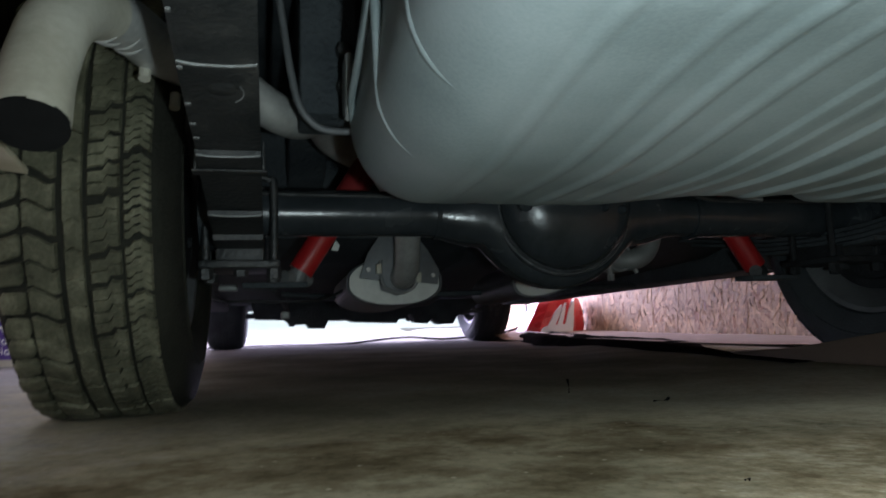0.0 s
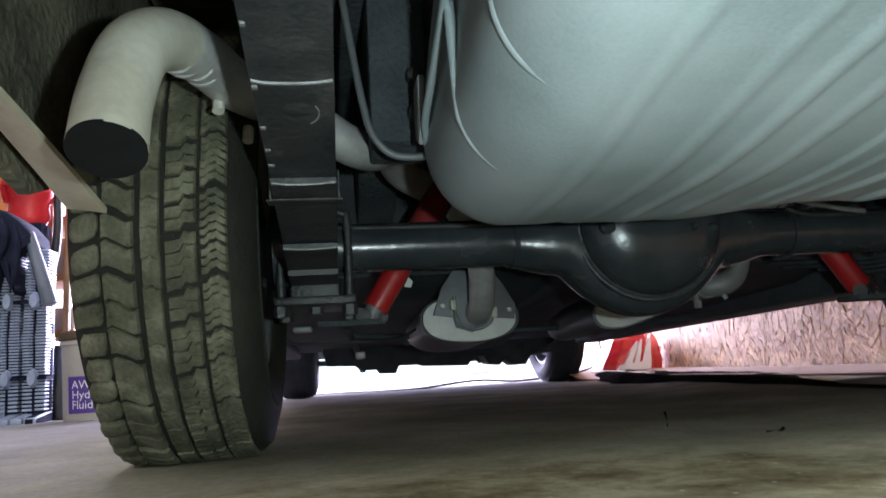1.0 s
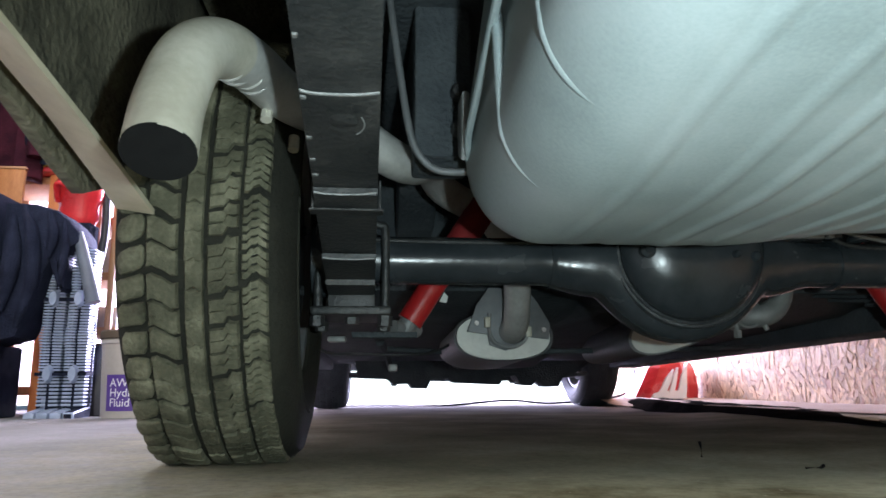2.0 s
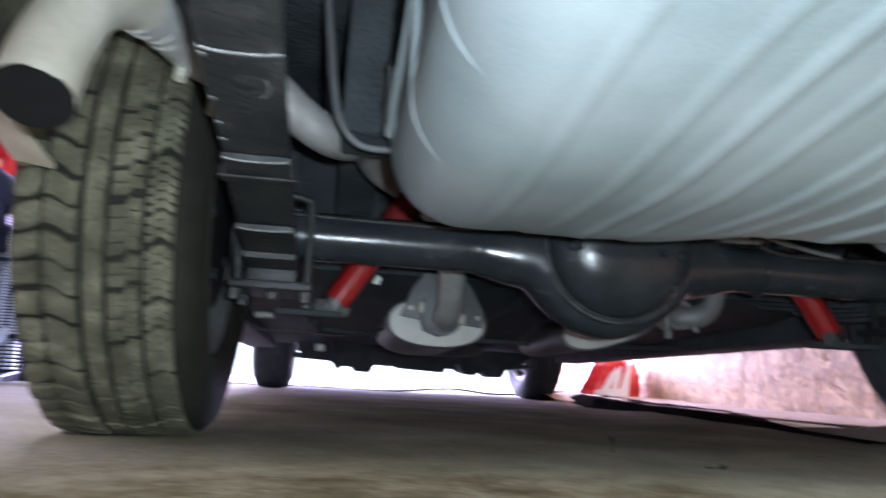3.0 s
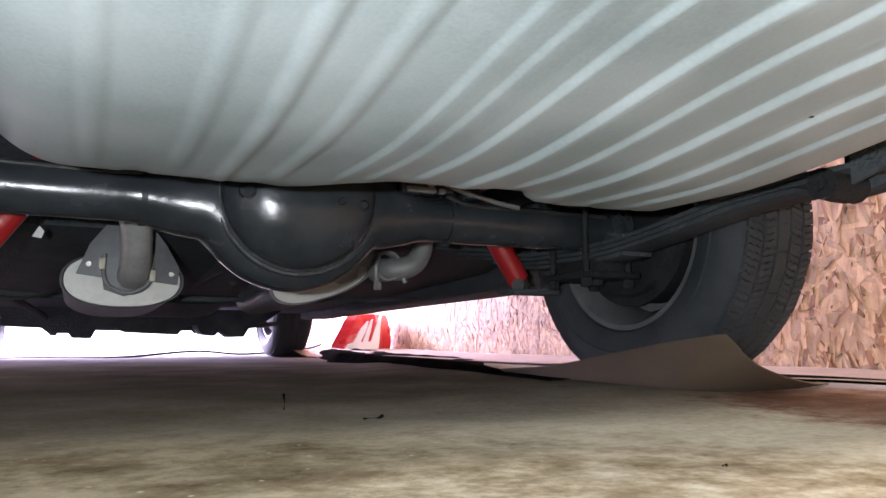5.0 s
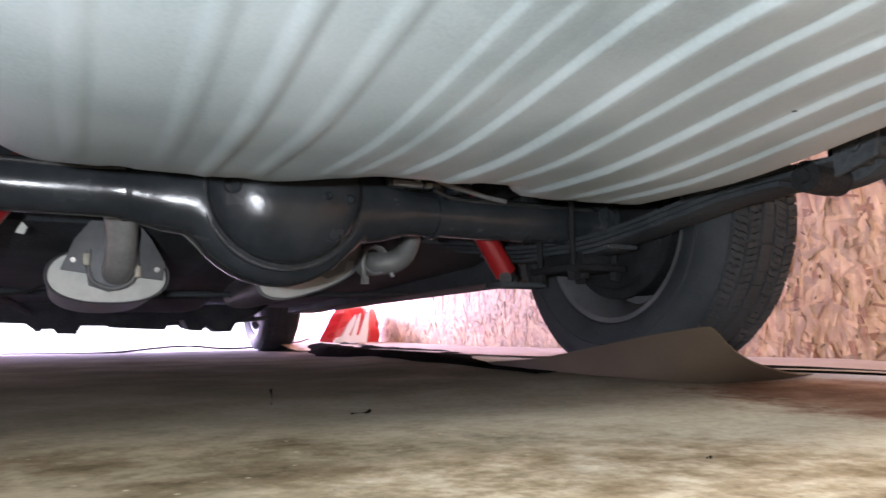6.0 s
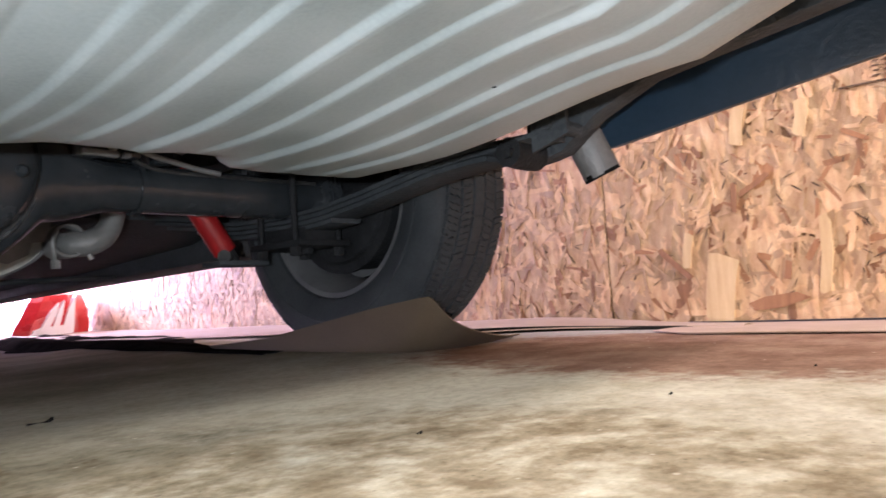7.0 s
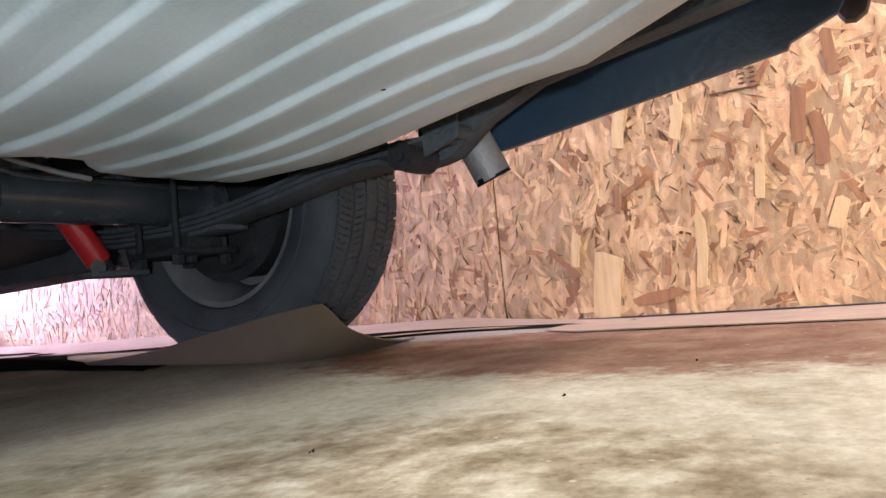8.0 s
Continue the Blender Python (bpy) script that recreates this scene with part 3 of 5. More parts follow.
wheels = []
tyre_first = rim_first = tyre_dark = tread_dark = None
for name_y, yy in (("rear", 0.0), ("front", 2.95)):
    for s in (-1, 1):
        w = new("wheel")
        w.parent = car
        across = WH[0] if yy == 0 else 0.735
        w.matrix_basis = Matrix.Translation((s * across, yy, WH[1] - (0.026 if yy else 0.0))) @ (Matrix.Rotation(math.pi, 4, "Z") if s < 0 else Matrix())
        if tyre_first is None:
            tyre_first = part("tyre", settle(tyre_bm(0.316), WH[1] + 0.0095), "rubber_base", w, "dusty black tyre sidewalls and tread base, groove shade in the colour")
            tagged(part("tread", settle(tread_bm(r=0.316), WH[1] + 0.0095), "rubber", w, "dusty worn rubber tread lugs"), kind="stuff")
            rim_first = part("rim", rim_bm(), "rim", w, "dull grey steel rim")
        else:
            turn = Matrix.Rotation(0.7 * s + yy, 4, "X")
            if tyre_dark is None:
                tyre_dark = part("tyre", tyre_bm(groove=0.0065), "rubber_clean", w, "dark tyre sidewalls and tread base")
                tread_dark = tagged(part("tread", tread_bm(True), "rubber_clean", w, "dark finely slit rubber tread"), kind="stuff")
                tyre_dark.matrix_basis = tread_dark.matrix_basis = turn
            else:
                again(tyre_dark, w, turn)
                tagged(again(tread_dark, w, turn), "dark finely slit rubber tread", kind="stuff")

            again(rim_first, w, Matrix())
        bm = bmesh.new()
        lathe(bm, [(-0.078, 0.05), (-0.080, 0.118), (-0.076, 0.128), (-0.066, 0.132), (-0.064, 0.150), (-0.056, 0.150), (-0.050, 0.142), (0.012, 0.142), (0.018, 0.06)], "x", 40)
        for k in range(5):
            a = 2 * math.pi * k / 5
            lathe(bm, [(-0.085, 0.009), (-0.07, 0.009)], "x", 6, (0, 0.085 * math.cos(a), 0.085 * math.sin(a)))
        part("brake_drum", bm, "grime", w)

# rear axle: tubes, banjo centre with its dished cover
axle = new("rear_axle")
axle.parent = car
bm = bmesh.new()
C = Vector((-0.028, 0, 0.299))
R_B = 0.140


def half_height(x):
    """Half the height of the housing across the car: tube, shoulder and round centre run into one another."""
    d = abs(x - C.x)
    ring = math.sqrt(max(0.0, R_B ** 2 - d * d))
    flare = 0.0375 + 0.027 * (1 - ease(0.12, 0.235, d))
    return (ring ** 5 + flare ** 5) ** 0.2


xs = [-0.615 + 0.02 * k for k in range(18)] + [-0.265 + 0.005 * k for k in range(98)] + [0.235 + 0.02 * k for k in range(20)]
xs = sorted(set(round(x, 4) for x in xs))
rings = []
for x in xs:
    d = abs(x - C.x)
    h, depth = half_height(x), 0.0375 + 0.0190 * (1 - ease(0.10, 0.24, d))
    cz = AX_Z + (C.z - AX_Z) * (1 - ease(0.1, 0.2, d))
    e = 1.0 - 0.28 * (1 - ease(0.13, 0.23, d))
    ring = []
    for k in range(44):
        a = 2 * math.pi * k / 44
        ca, sa = math.cos(a), math.sin(a)
        ring.append(bm.verts.new((x, depth * math.copysign(abs(ca) ** e, ca), cz + h * math.copysign(abs(sa) ** e, sa))))
    rings.append(ring)
for a, b in zip(rings, rings[1:]):
    for k in range(44):
        bm.faces.new((a[k], a[(k + 1) % 44], b[(k + 1) % 44], b[k]))
bm.faces.new(rings[0]), bm.faces.new(rings[-1][::-1])
part("axle_housing", bm, "axle", axle, "gloss black axle tube and banjo housing")
bm = bmesh.new()
lathe(bm, [(-0.030, 0.1250), (-0.0500, 0.1250), (-0.0530, 0.1235), (-0.0535, 0.1215), (-0.0515, 0.1205), (-0.0515, 0.1195), (-0.0555, 0.1185), (-0.0570, 0.1165), (-0.0550, 0.1140), (-0.030, 0.1140)], "y", 96, (C.x, 0, C.z + 0.004), closed=True)
part("cover_flange", bm, "cast", axle, "rough cast black cover flange")
bm = bmesh.new()
prof = [(-0.056 - 0.058 * math.cos(t) ** 0.9, 0.1150 * math.sin(t)) for t in [math.pi / 2 * k / 16 for k in range(16, 0, -1)]]
lathe(bm, [(-0.045, 0.1150)] + prof + [(-0.1141, 0.0015)], "y", 72, (C.x, 0, C.z + 0.004))
part("axle_cover", bm, "axle", axle, "gloss black domed axle cover")
for dx, dz, r in ((-0.086, -0.012, 0.012), (0.044, -0.019, 0.006), (0.081, -0.020, 0.008)):
    y = -0.056 - 0.058 * math.sqrt(max(0, 1 - (dx * dx + dz * dz) / 0.115 ** 2))
    bm = bmesh.new()
    lathe(bm, [(y + 0.012, r), (y - 0.006, r), (y - 0.010, r * 0.6)], "y", 14, (C.x + dx, 0, C.z + 0.004 + dz))
    part("plug", bm, "axle", axle)
for s in (-1, 1):
    for at, half, r in ((0.24, 0.004, 0.0425), (0.60, 0.012, 0.060)):
        bm = bmesh.new()
        lathe(bm, [(s * at - half, r), (s * at + half, r)], "x", 28, (0, 0, AX_Z))
        part("collar", bm, "axle", axle)
bm = bmesh.new()
tube(bm, [(-0.57, -0.03, 0.315), (-0.40, -0.03, 0.313), (-0.26, -0.03, 0.314), (-0.19, -0.028, 0.33), (-0.13, -0.01, 0.40)], 0.0035, 8)
part("brake_line", bm, "spring", axle, "thin steel brake line clipped along the axle")
bm = bmesh.new()
tube(bm, [(0.57, -0.03, 0.315), (0.40, -0.03, 0.313), (0.26, -0.03, 0.315), (0.18, -0.05, 0.345), (0.12, -0.04, 0.37)], 0.0035, 8)
part("brake_line", bm, "spring", axle, "thin steel brake line clipped along the axle")

for x, w, z0, z1 in ((0.150, 0.018, 0.318, 0.362), (0.196, 0.030, 0.322, 0.348), (0.262, 0.012, 0.318, 0.340)):
    bm = bmesh.new()
    box(bm, x - w, x + w, -0.062, -0.030, z0, z1, 0.004)
    part("bracket", bm, "axle", axle)
for x, z in ((0.150, 0.352), (0.212, 0.338), (0.182, 0.333)):
    bm = bmesh.new()
    lathe(bm, [(-0.060, 0.0055), (-0.070, 0.0055), (-0.074, 0.003)], "y", 6, (x, 0, z))
    part("bolt", bm, "edge", axle)
bm = bmesh.new()
tube(bm, [(0.212, -0.060, 0.338), (0.242, -0.066, 0.3265), (0.278, -0.066, 0.320), (0.312, -0.060, 0.315), (0.36, -0.048, 0.313)], 0.0042, 10)
part("brake_hose", bm, "dull", axle, "dull grey brake hose")
for x0, x1, k in ((0.140, 0.191, 0), (0.197, 0.208, 1)):
    bm = bmesh.new()
    box(bm, x0, x1, -0.067, -0.055, 0.3195 + 0.001 * k, 0.3285, 0.002)
    part("clip_plate", bm, "grey_pipe", axle, "pale steel clip plate")

# fuel tank
T_L, T_R, T_TOP = -0.412, 0.410, 0.60
RIBS = [(-0.312, 0.0020, 0.03), (-0.241, 0.0020, 0.05), (-0.195, 0.0030, 0.0), (-0.145, 0.0022, 0.01), (-0.082, 0.0032, 0.05), (-0.054, 0.0026, 0.02),
        (-0.010, 0.0046, 0.03), (0.049, 0.0056, 0.0), (0.105, 0.0042, 0.03), (0.167, 0.0056, 0.02), (0.233, 0.0048, 0.04), (0.288, 0.0044, 0.03)]   # across, height, how far it starts back


def tank_front(x):
    return -0.270 - 0.080 * ease(-0.13, -0.01, x) - 0.018 * ease(0.0, 0.12, x) + 0.052 * ease(0.13, 0.185, x) - 0.020 * ease(0.2, 0.42, x)


def tank_floor(y):
    return 0.251 + 0.036 * ease(-0.50, -0.84, y) + (0.34 * max(0.0, -0.83 - y))


bm = bmesh.new()
stations = [0.0, 0.004, 0.012, 0.025, 0.042, 0.065, 0.10] + [0.14 + 0.03 * k for k in range(25)]
NX = 520
rows_t = []
for si, d in enumerate(stations):
    row = []
    shrink = 0.06 * (1 - math.sqrt(max(0, 1 - (1 - min(1, d / 0.065)) ** 2)))
    for k in range(NX + 1):
        x = T_L + (T_R - T_L) * k / NX
        y = tank_front(x) - d
        zf = tank_floor(y) + shrink
        # rounded lower corners
        rl, rr_ = 0.085, 0.085
        if x < T_L + rl:
            q = (T_L + rl - x) / rl
            zf += rl * (1 - math.sqrt(max(0.0, 1 - q * q)))
        elif x > T_R - rr_:
            q = (x - T_R + rr_) / rr_
            zf += rr_ * (1 - math.sqrt(max(0.0, 1 - q * q)))
        for xn in (-0.27, -0.147, 0.19, 0.25, 0.31):
            zf += 0.006 * math.exp(-((x - xn) / 0.009) ** 2) * (1 - ease(0.03, 0.075, d))
        for rx, tall, back in RIBS:
            e = x - rx - 0.003 * math.sin(7 * y + 9 * rx)
            fade = ease(0.02 + back, 0.09 + back, d)
            if rx > -0.12:
                if -0.0110 < e < 0.046:
                    zf -= 0.9 * tall * (min(1.0, (e + 0.0110) / 0.0068) if e < 0.001 else (0.046 - e) / 0.045) * fade
            elif -0.013 < e < 0.013:
                zf -= tall * (ease(-0.013, -0.001, e) if e < -0.001 else 1 - ease(0.001, 0.013, e)) * fade
        row.append(bm.verts.new((x, y, zf)))
    left = [bm.verts.new((T_L + 0.03 * t, row[0].co.y - shrink * 0.2, row[0].co.z + (T_TOP - row[0].co.z) * t)) for t in (1.0, 0.66, 0.33)]
    right = [bm.verts.new((T_R - 0.02 * t, row[-1].co.y, row[-1].co.z + (T_TOP - row[-1].co.z) * t)) for t in (0.33, 0.66, 1.0)]
    rows_t.append(left + row + right)
for a, b in zip(rows_t, rows_t[1:]):
    for k in range(len(a) - 1):
        bm.faces.new((a[k], a[k + 1], b[k + 1], b[k]))
for ring in (rows_t[0], rows_t[-1]):
    bm.faces.new(ring)
bm.faces.new([r[0] for r in rows_t] + [r[-1] for r in reversed(rows_t)])
tank = part("fuel_tank", bm, "tank", car, "silver-painted fuel tank with long pressed ribs")
for y0 in (-0.50, -0.655):
    cx, cz = T_L + 0.085, tank_floor(y0) + 0.085
    line = [(T_L + 0.003, y0 + 0.02, 0.47), (T_L + 0.003, y0 + 0.012, 0.43), (T_L + 0.003, y0 + 0.004, 0.385)]
    line += [(cx - 0.0808 * math.sin(a), y0, cz - 0.0808 * math.cos(a)) for a in (1.45, 1.25, 1.05, 0.85, 0.65, 0.45)]
    bm = bmesh.new()
    tube(bm, line, lambda t: 0.0059 * (1 - 0.30 * ease(0.6, 1.0, t)), 10)
    part("bead", bm, "tank", tank)
bm = bmesh.new()
tube(bm, [(-0.413, -0.72, 0.470), (-0.414, -0.60, 0.455), (-0.414, -0.50, 0.433), (-0.414, -0.44, 0.414), (-0.414, -0.38, 0.397), (-0.414, -0.32, 0.378), (-0.408, -0.285, 0.36)], 0.0045, 8)
part("seam", bm, "tank", tank)
for x, y in ((0.05, -0.62), (0.22, -0.70), (-0.15, -0.50), (0.30, -0.56)):
    bm = bmesh.new()
    z = tank_floor(y)
    lathe(bm, [(z + 0.002, 0.0025), (z - 0.0003, 0.0022), (z - 0.0004, 0.0012)], "z", 9, (x, y, 0))
    part("paint_chip", bm, "soot", tank, "small dark paint chip", False)
bm = bmesh.new()
tube(bm, [(-0.505, -0.22, 0.62), (-0.497, -0.24, 0.54), (-0.482, -0.25, 0.43), (-0.470, -0.25, 0.385), (-0.445, -0.25, 0.360), (-0.405, -0.26, 0.355), (-0.38, -0.28, 0.354)], 0.0048, 12)
part("vent_pipe", bm, "rim", car, "grey vent pipe bent into the tank's side")
bm = bmesh.new()
prism(bm, [(-0.262, 0.40), (-0.27, 0.37), (-0.29, 0.36), (-0.31, 0.385), (-0.31, 0.44), (-0.275, 0.44)], "x", -0.420, -0.410, 0.004)
part("strap_end", bm, "dull", tank)


# leaf springs with clamps, plates and U-bolts
def leaf_z(y, right=False):
    pts = [(-0.60, 0.296), (-0.50, 0.2965), (-0.44, 0.2965), (-0.36, 0.291), (-0.20, 0.266), (-0.10, 0.254), (0.0, 0.250), (0.15, 0.254), (0.35, 0.275), (0.65, 0.315)] if right else [(-0.80, 0.395), (-0.66, 0.362), (-0.545, 0.331), (-0.45, 0.312), (-0.36, 0.298), (-0.20, 0.266), (-0.10, 0.254), (0.0, 0.250), (0.15, 0.254), (0.35, 0.275), (0.65, 0.315)]
    for (a, za), (b, zb) in zip(pts, pts[1:]):
        if y <= b:
            return za + (zb - za) * (y - a) / (b - a)
    return pts[-1][1]


def leaf(y0, y1, drop, right, half=0.0335, thick=0.0075):
    bm = bmesh.new()
    n = max(8, int((y1 - y0) / 0.02))
    rings = []
    for k in range(n + 1):
        y = y0 + (y1 - y0) * k / n
        z = leaf_z(y, right) - drop
        rings.append([bm.verts.new(v) for v in ((-half, y, z + 0.001), (-half + 0.0025, y, z), (half - 0.0025, y, z), (half, y, z + 0.001), (half, y, z + thick), (-half, y, z + thick))])
    for a, b in zip(rings, rings[1:]):
        for k in range(6):
            bm.faces.new((a[k], a[(k + 1) % 6], b[(k + 1) % 6], b[k]))
    bm.faces.new(rings[0]), bm.faces.new(rings[-1][::-1])
    return bm


for s in (-1, 1):
    # The right spring takes the darker copy, with its shade in the colour.
    steel = "spring" if s < 0 else "grime"
    sp = new("leaf_spring")
    sp.parent = car
    sp.location = (s * 0.552, 0, 0)
    for y0, y1, drop, label in ((-0.78 if s < 0 else -0.555, 0.64, 0.0, ""), (-0.375 if s < 0 else -0.485, 0.42, 0.009, ""), (-0.215 if s < 0 else -0.466, 0.30, 0.018, ""), (-0.13, 0.22, 0.027, "")):
        part("leaf", leaf(y0, y1, drop, s > 0), "spring" if s < 0 else "black", sp)
    if s < 0:
        bm = bmesh.new()
        box(bm, -0.040, 0.040, -0.349, -0.327, leaf_z(-0.338) - 0.0125, leaf_z(-0.338) - 0.0095, 0.001, 1)
        for u in (-0.0375, 0.0345):
            box(bm, u, u + 0.003, -0.349, -0.327, leaf_z(-0.338) - 0.012, leaf_z(-0.338) + 0.022, 0.001, 1)
        part("clamp", bm, steel, sp)
    else:
        bm = bmesh.new()
        tube(bm, [(-0.034, -0.503, 0.285), (0.036, -0.503, 0.285)], 0.0205, 20, 1)
        tube(bm, [(-0.040, -0.503, 0.285), (-0.034, -0.503, 0.285)], 0.010, 6, 1)
        part("spring_eye", bm, steel, sp)
    if s < 0:
        for y, off, r in ((-0.545, -0.0007, 0.0016), (-0.215, -0.0175, 0.0012), (-0.375, -0.0085, 0.0012)):
            z = leaf_z(y) + off
            bm = bmesh.new()
            tube(bm, [(-0.0325, y - 0.003, z + 0.0012), (-0.018, y, z), (0.012, y, z), (0.0325, y - 0.003, z + 0.0012)], r, 6, 3)
            part("worn_edge", bm, "dull", sp, "bare worn steel edge")
    if s < 0:
        for k in range(11):
            y = -0.70 + 0.052 * k + 0.017 * math.sin(k * 5.1)
            w = 0.003 + 0.004 * abs(math.sin(k * 3.3))
            z = leaf_z(y)
            bm = bmesh.new()
            box(bm, -0.0328, -0.0328 + w, y - 0.0035, y + 0.003, z - 0.0008, z + 0.0022, 0.0007, 1)
            part("paint_chip", bm, "dull", sp)
        bm = bmesh.new()
        tube(bm, [(0.004 + 0.016 * math.cos(a), -0.50 + 0.020 * math.sin(a), leaf_z(-0.50 + 0.02 * math.sin(a)) - 0.0002) for a in (-0.6, -0.2, 0.2, 0.6, 1.0)], 0.0007, 6)
        part("scuff", bm, "dull", sp, "curved bare scuff mark")
    if s < 0:
        bm = bmesh.new()
        lathe(bm, [(leaf_z(-0.50) - 0.0012, 0.001), (leaf_z(-0.50) - 0.0010, 0.011), (leaf_z(-0.50) + 0.003, 0.016)], "z", 20, (0.002, -0.50, 0))
        part("rivet", bm, steel, sp)
    bm = bmesh.new()
    box(bm, -0.058, 0.058, -0.075, 0.075, 0.196, 0.208, 0.003)
    box(bm, -0.034, 0.034, -0.06, 0.06, 0.208, 0.232, 0.002)
    lathe(bm, [(0.186, 0.011), (0.197, 0.012)], "z", 6, (0.0, -0.02, 0))
    part("spring_plate", bm, steel, sp)
    for y in (-0.05, 0.05):
        bm = bmesh.new()
        tube(bm, [(-0.049, y, 0.180), (-0.049, y, 0.315), (-0.040, y, 0.333), (0, y, 0.338), (0.040, y, 0.333), (0.049, y, 0.315), (0.049, y, 0.180)], 0.0062, 10)
        for u in (-0.049, 0.049):
            lathe(bm, [(0.181, 0.011), (0.196, 0.011)], "z", 6, (u, y, 0))
        part("u_bolt", bm, steel, sp)
    bm = bmesh.new()
    box(bm, -0.026, 0.026, -0.05, 0.05, 0.236, 0.262, 0.003)
    part("spring_seat", bm, "axle", sp)
    bm = bmesh.new()
    if s < 0:
        tube(bm, [(-0.04, -0.785, 0.385), (0.04, -0.785, 0.385)], 0.02, 16, 1)
        for u in (-0.040, 0.034):
            prism(bm, [(-0.80, 0.36), (-0.765, 0.36), (-0.755, 0.50), (-0.80, 0.50)], "x", u, u + 0.006)
    else:
        prism(bm, [(-0.600, 0.292), (-0.546, 0.275), (-0.546, 0.44), (-0.600, 0.44)], "x", -0.040, -0.034)
        tube(bm, [(-0.046, -0.572, 0.31), (0.036, -0.572, 0.31)], 0.010, 10, 1)
    part("shackle", bm, "black", sp)

# shock absorbers
for s in (-1, 1):
    sh = new("shock_absorber")
    sh.parent = car
    lo, hi = Vector((s * (0.478 + 0.015 * s), 0.145, 0.193)), Vector((s * (0.300 + 0.015 * s), 0.155, 0.470))
    d = (hi - lo)
    bm = bmesh.new()
    tube(bm, [lo + d * 0.04, lo + d * (0.44 if s < 0 else 0.60)], 0.0225, 22, 1)
    part("shock_body", bm, "red", sh, "red painted shock absorber tube")
    bm = bmesh.new()
    tube(bm, [lo + d * (0.43 if s < 0 else 0.58), lo + d * 1.0], 0.027, 22, 1)
    part("dust_shield", bm, "rust" if s < 0 else "black", sh, "dull dark red dust shield")
    bm = bmesh.new()
    tube(bm, [lo - d * 0.03, lo + d * 0.06], 0.017, 16, 1)
    tube(bm, [lo + Vector((-0.022, -0.02, 0)), lo + Vector((0.022, 0.02, -0.002))], 0.013, 14, 1)
    part("shock_eye", bm, "dull" if s < 0 else "spring", sh)
    bm = bmesh.new()
    box(bm, s * 0.50 - 0.055, s * 0.50 + 0.055, 0.10, 0.16, 0.174, 0.184, 0.002)
    part("shock_bracket", bm, "black", sh)

# exhaust: a muffler and an over-axle tailpipe on each side
RUN = [(0.680, -0.584, 0.263), (0.683, -0.553, 0.318), (0.679, -0.516, 0.371), (0.667, -0.466, 0.405), (0.649, -0.402, 0.418), (0.628, -0.335, 0.419), (0.604, -0.262, 0.430), (0.572, -0.195, 0.448),
       (0.528, -0.158, 0.424), (0.490, -0.132, 0.408), (0.460, -0.080, 0.417), (0.430, 0.02, 0.452), (0.395, 0.13, 0.440), (0.285, 0.225, 0.400), (0.232, 0.30, 0.310), (0.222, 0.345, 0.240), (0.223, 0.375, 0.212), (0.224, 0.43, 0.203)]
for s in (-1, 1):
    ex = new("exhaust")
    ex.parent = car
    bm = bmesh.new()
    run = RUN if s < 0 else [(0.686, -0.556, 0.258), (0.666, -0.536, 0.320), (0.654, -0.510, 0.374), (0.650, -0.465, 0.408), (0.642, -0.40, 0.420), (0.626, -0.33, 0.420)] + RUN[6:12] + [(0.386, 0.15, 0.402), (0.377, 0.27, 0.402), (0.372, 0.345, 0.372)]
    run = [run[0], Vector(run[0]).lerp(Vector(run[1]), 0.10 if s < 0 else 0.14)] + run[1:]
    path = [(s * x, y, z) for x, y, z in run]
    rings = tube(bm, path, 0.0275 if s < 0 else 0.0282, 28, 6, wall=0.02)
    first = rings[0]
    c = sum((v.co for v in first), Vector()) / len(first)
    inner = [bm.verts.new(c + (v.co - c) * 0.93) for v in first]
    c3 = sum((v.co for v in rings[9]), Vector()) / len(first)
    deep = [bm.verts.new(c3 + (v.co - c3) * 0.90) for v in rings[9]]
    for k in range(7):
        for i, v in enumerate(rings[k]):
            if k < 3.6 + 1.0 * math.sin(i * 0.9) + 0.8 * math.sin(i * 2.3):
                for f in v.link_faces:
                    f.material_index = 1
    for k in range(len(first)):
        j = (k + 1) % len(first)
        bm.faces.new((first[k], first[j], inner[j], inner[k])).material_index = 1
        bm.faces.new((inner[k], inner[j], deep[j], deep[k])).material_index = 1
    bm.faces.new(deep).material_index = 1
    for f in bm.faces:
        if s < 0 and f.material_index == 0 and f.calc_center_median().y > -0.445 + 0.012 * math.sin(40 * f.calc_center_median().z):
            f.material_index = 2
    pipe = part("tailpipe", bm, ["pipe" if s < 0 else "dull", "soot", "silver_pipe"], ex, "pale aluminised tailpipe bent over the axle")
    for x, y, z in ((0.640, -0.345, 0.384), (0.618, -0.275, 0.374)):
        bm = bmesh.new()
        tube(bm, [(s * x, y, z + 0.014), (s * x, y - 0.006, z - 0.004)], 0.0065, 8, 1)
        part("pipe_clamp", bm, "pipe", ex)
    way = smooth_path(path, 12)
    for k in range(4):
        i = min(range(len(way)), key=lambda j: abs(way[j].y + 0.455 - 0.0185 * k))
        d = (way[i + 1] - way[i - 1]).normalized()
        low = (Vector((0, -0.5, -1)) - d * d.dot(Vector((0, -0.5, -1)))).normalized()
        out = d.cross(low)
        span = [-0.55 + 0.3 * math.sin(k * 2.1) + 0.14 * j for j in range(11)]
        bm = bmesh.new()
        tube(bm, [way[i] + 0.0262 * (math.cos(a) * low + math.sin(a) * out) + d * 0.004 * math.cos(1.3 * a) for a in span], lambda t: (0.0034 + 0.0006 * math.sin(k * 3)) * math.sin(math.pi * (0.05 + 0.9 * t)), 8)
        part("bend_wrinkle", bm, "silver_pipe" if s < 0 else "dull", pipe)
mf = new("muffler")
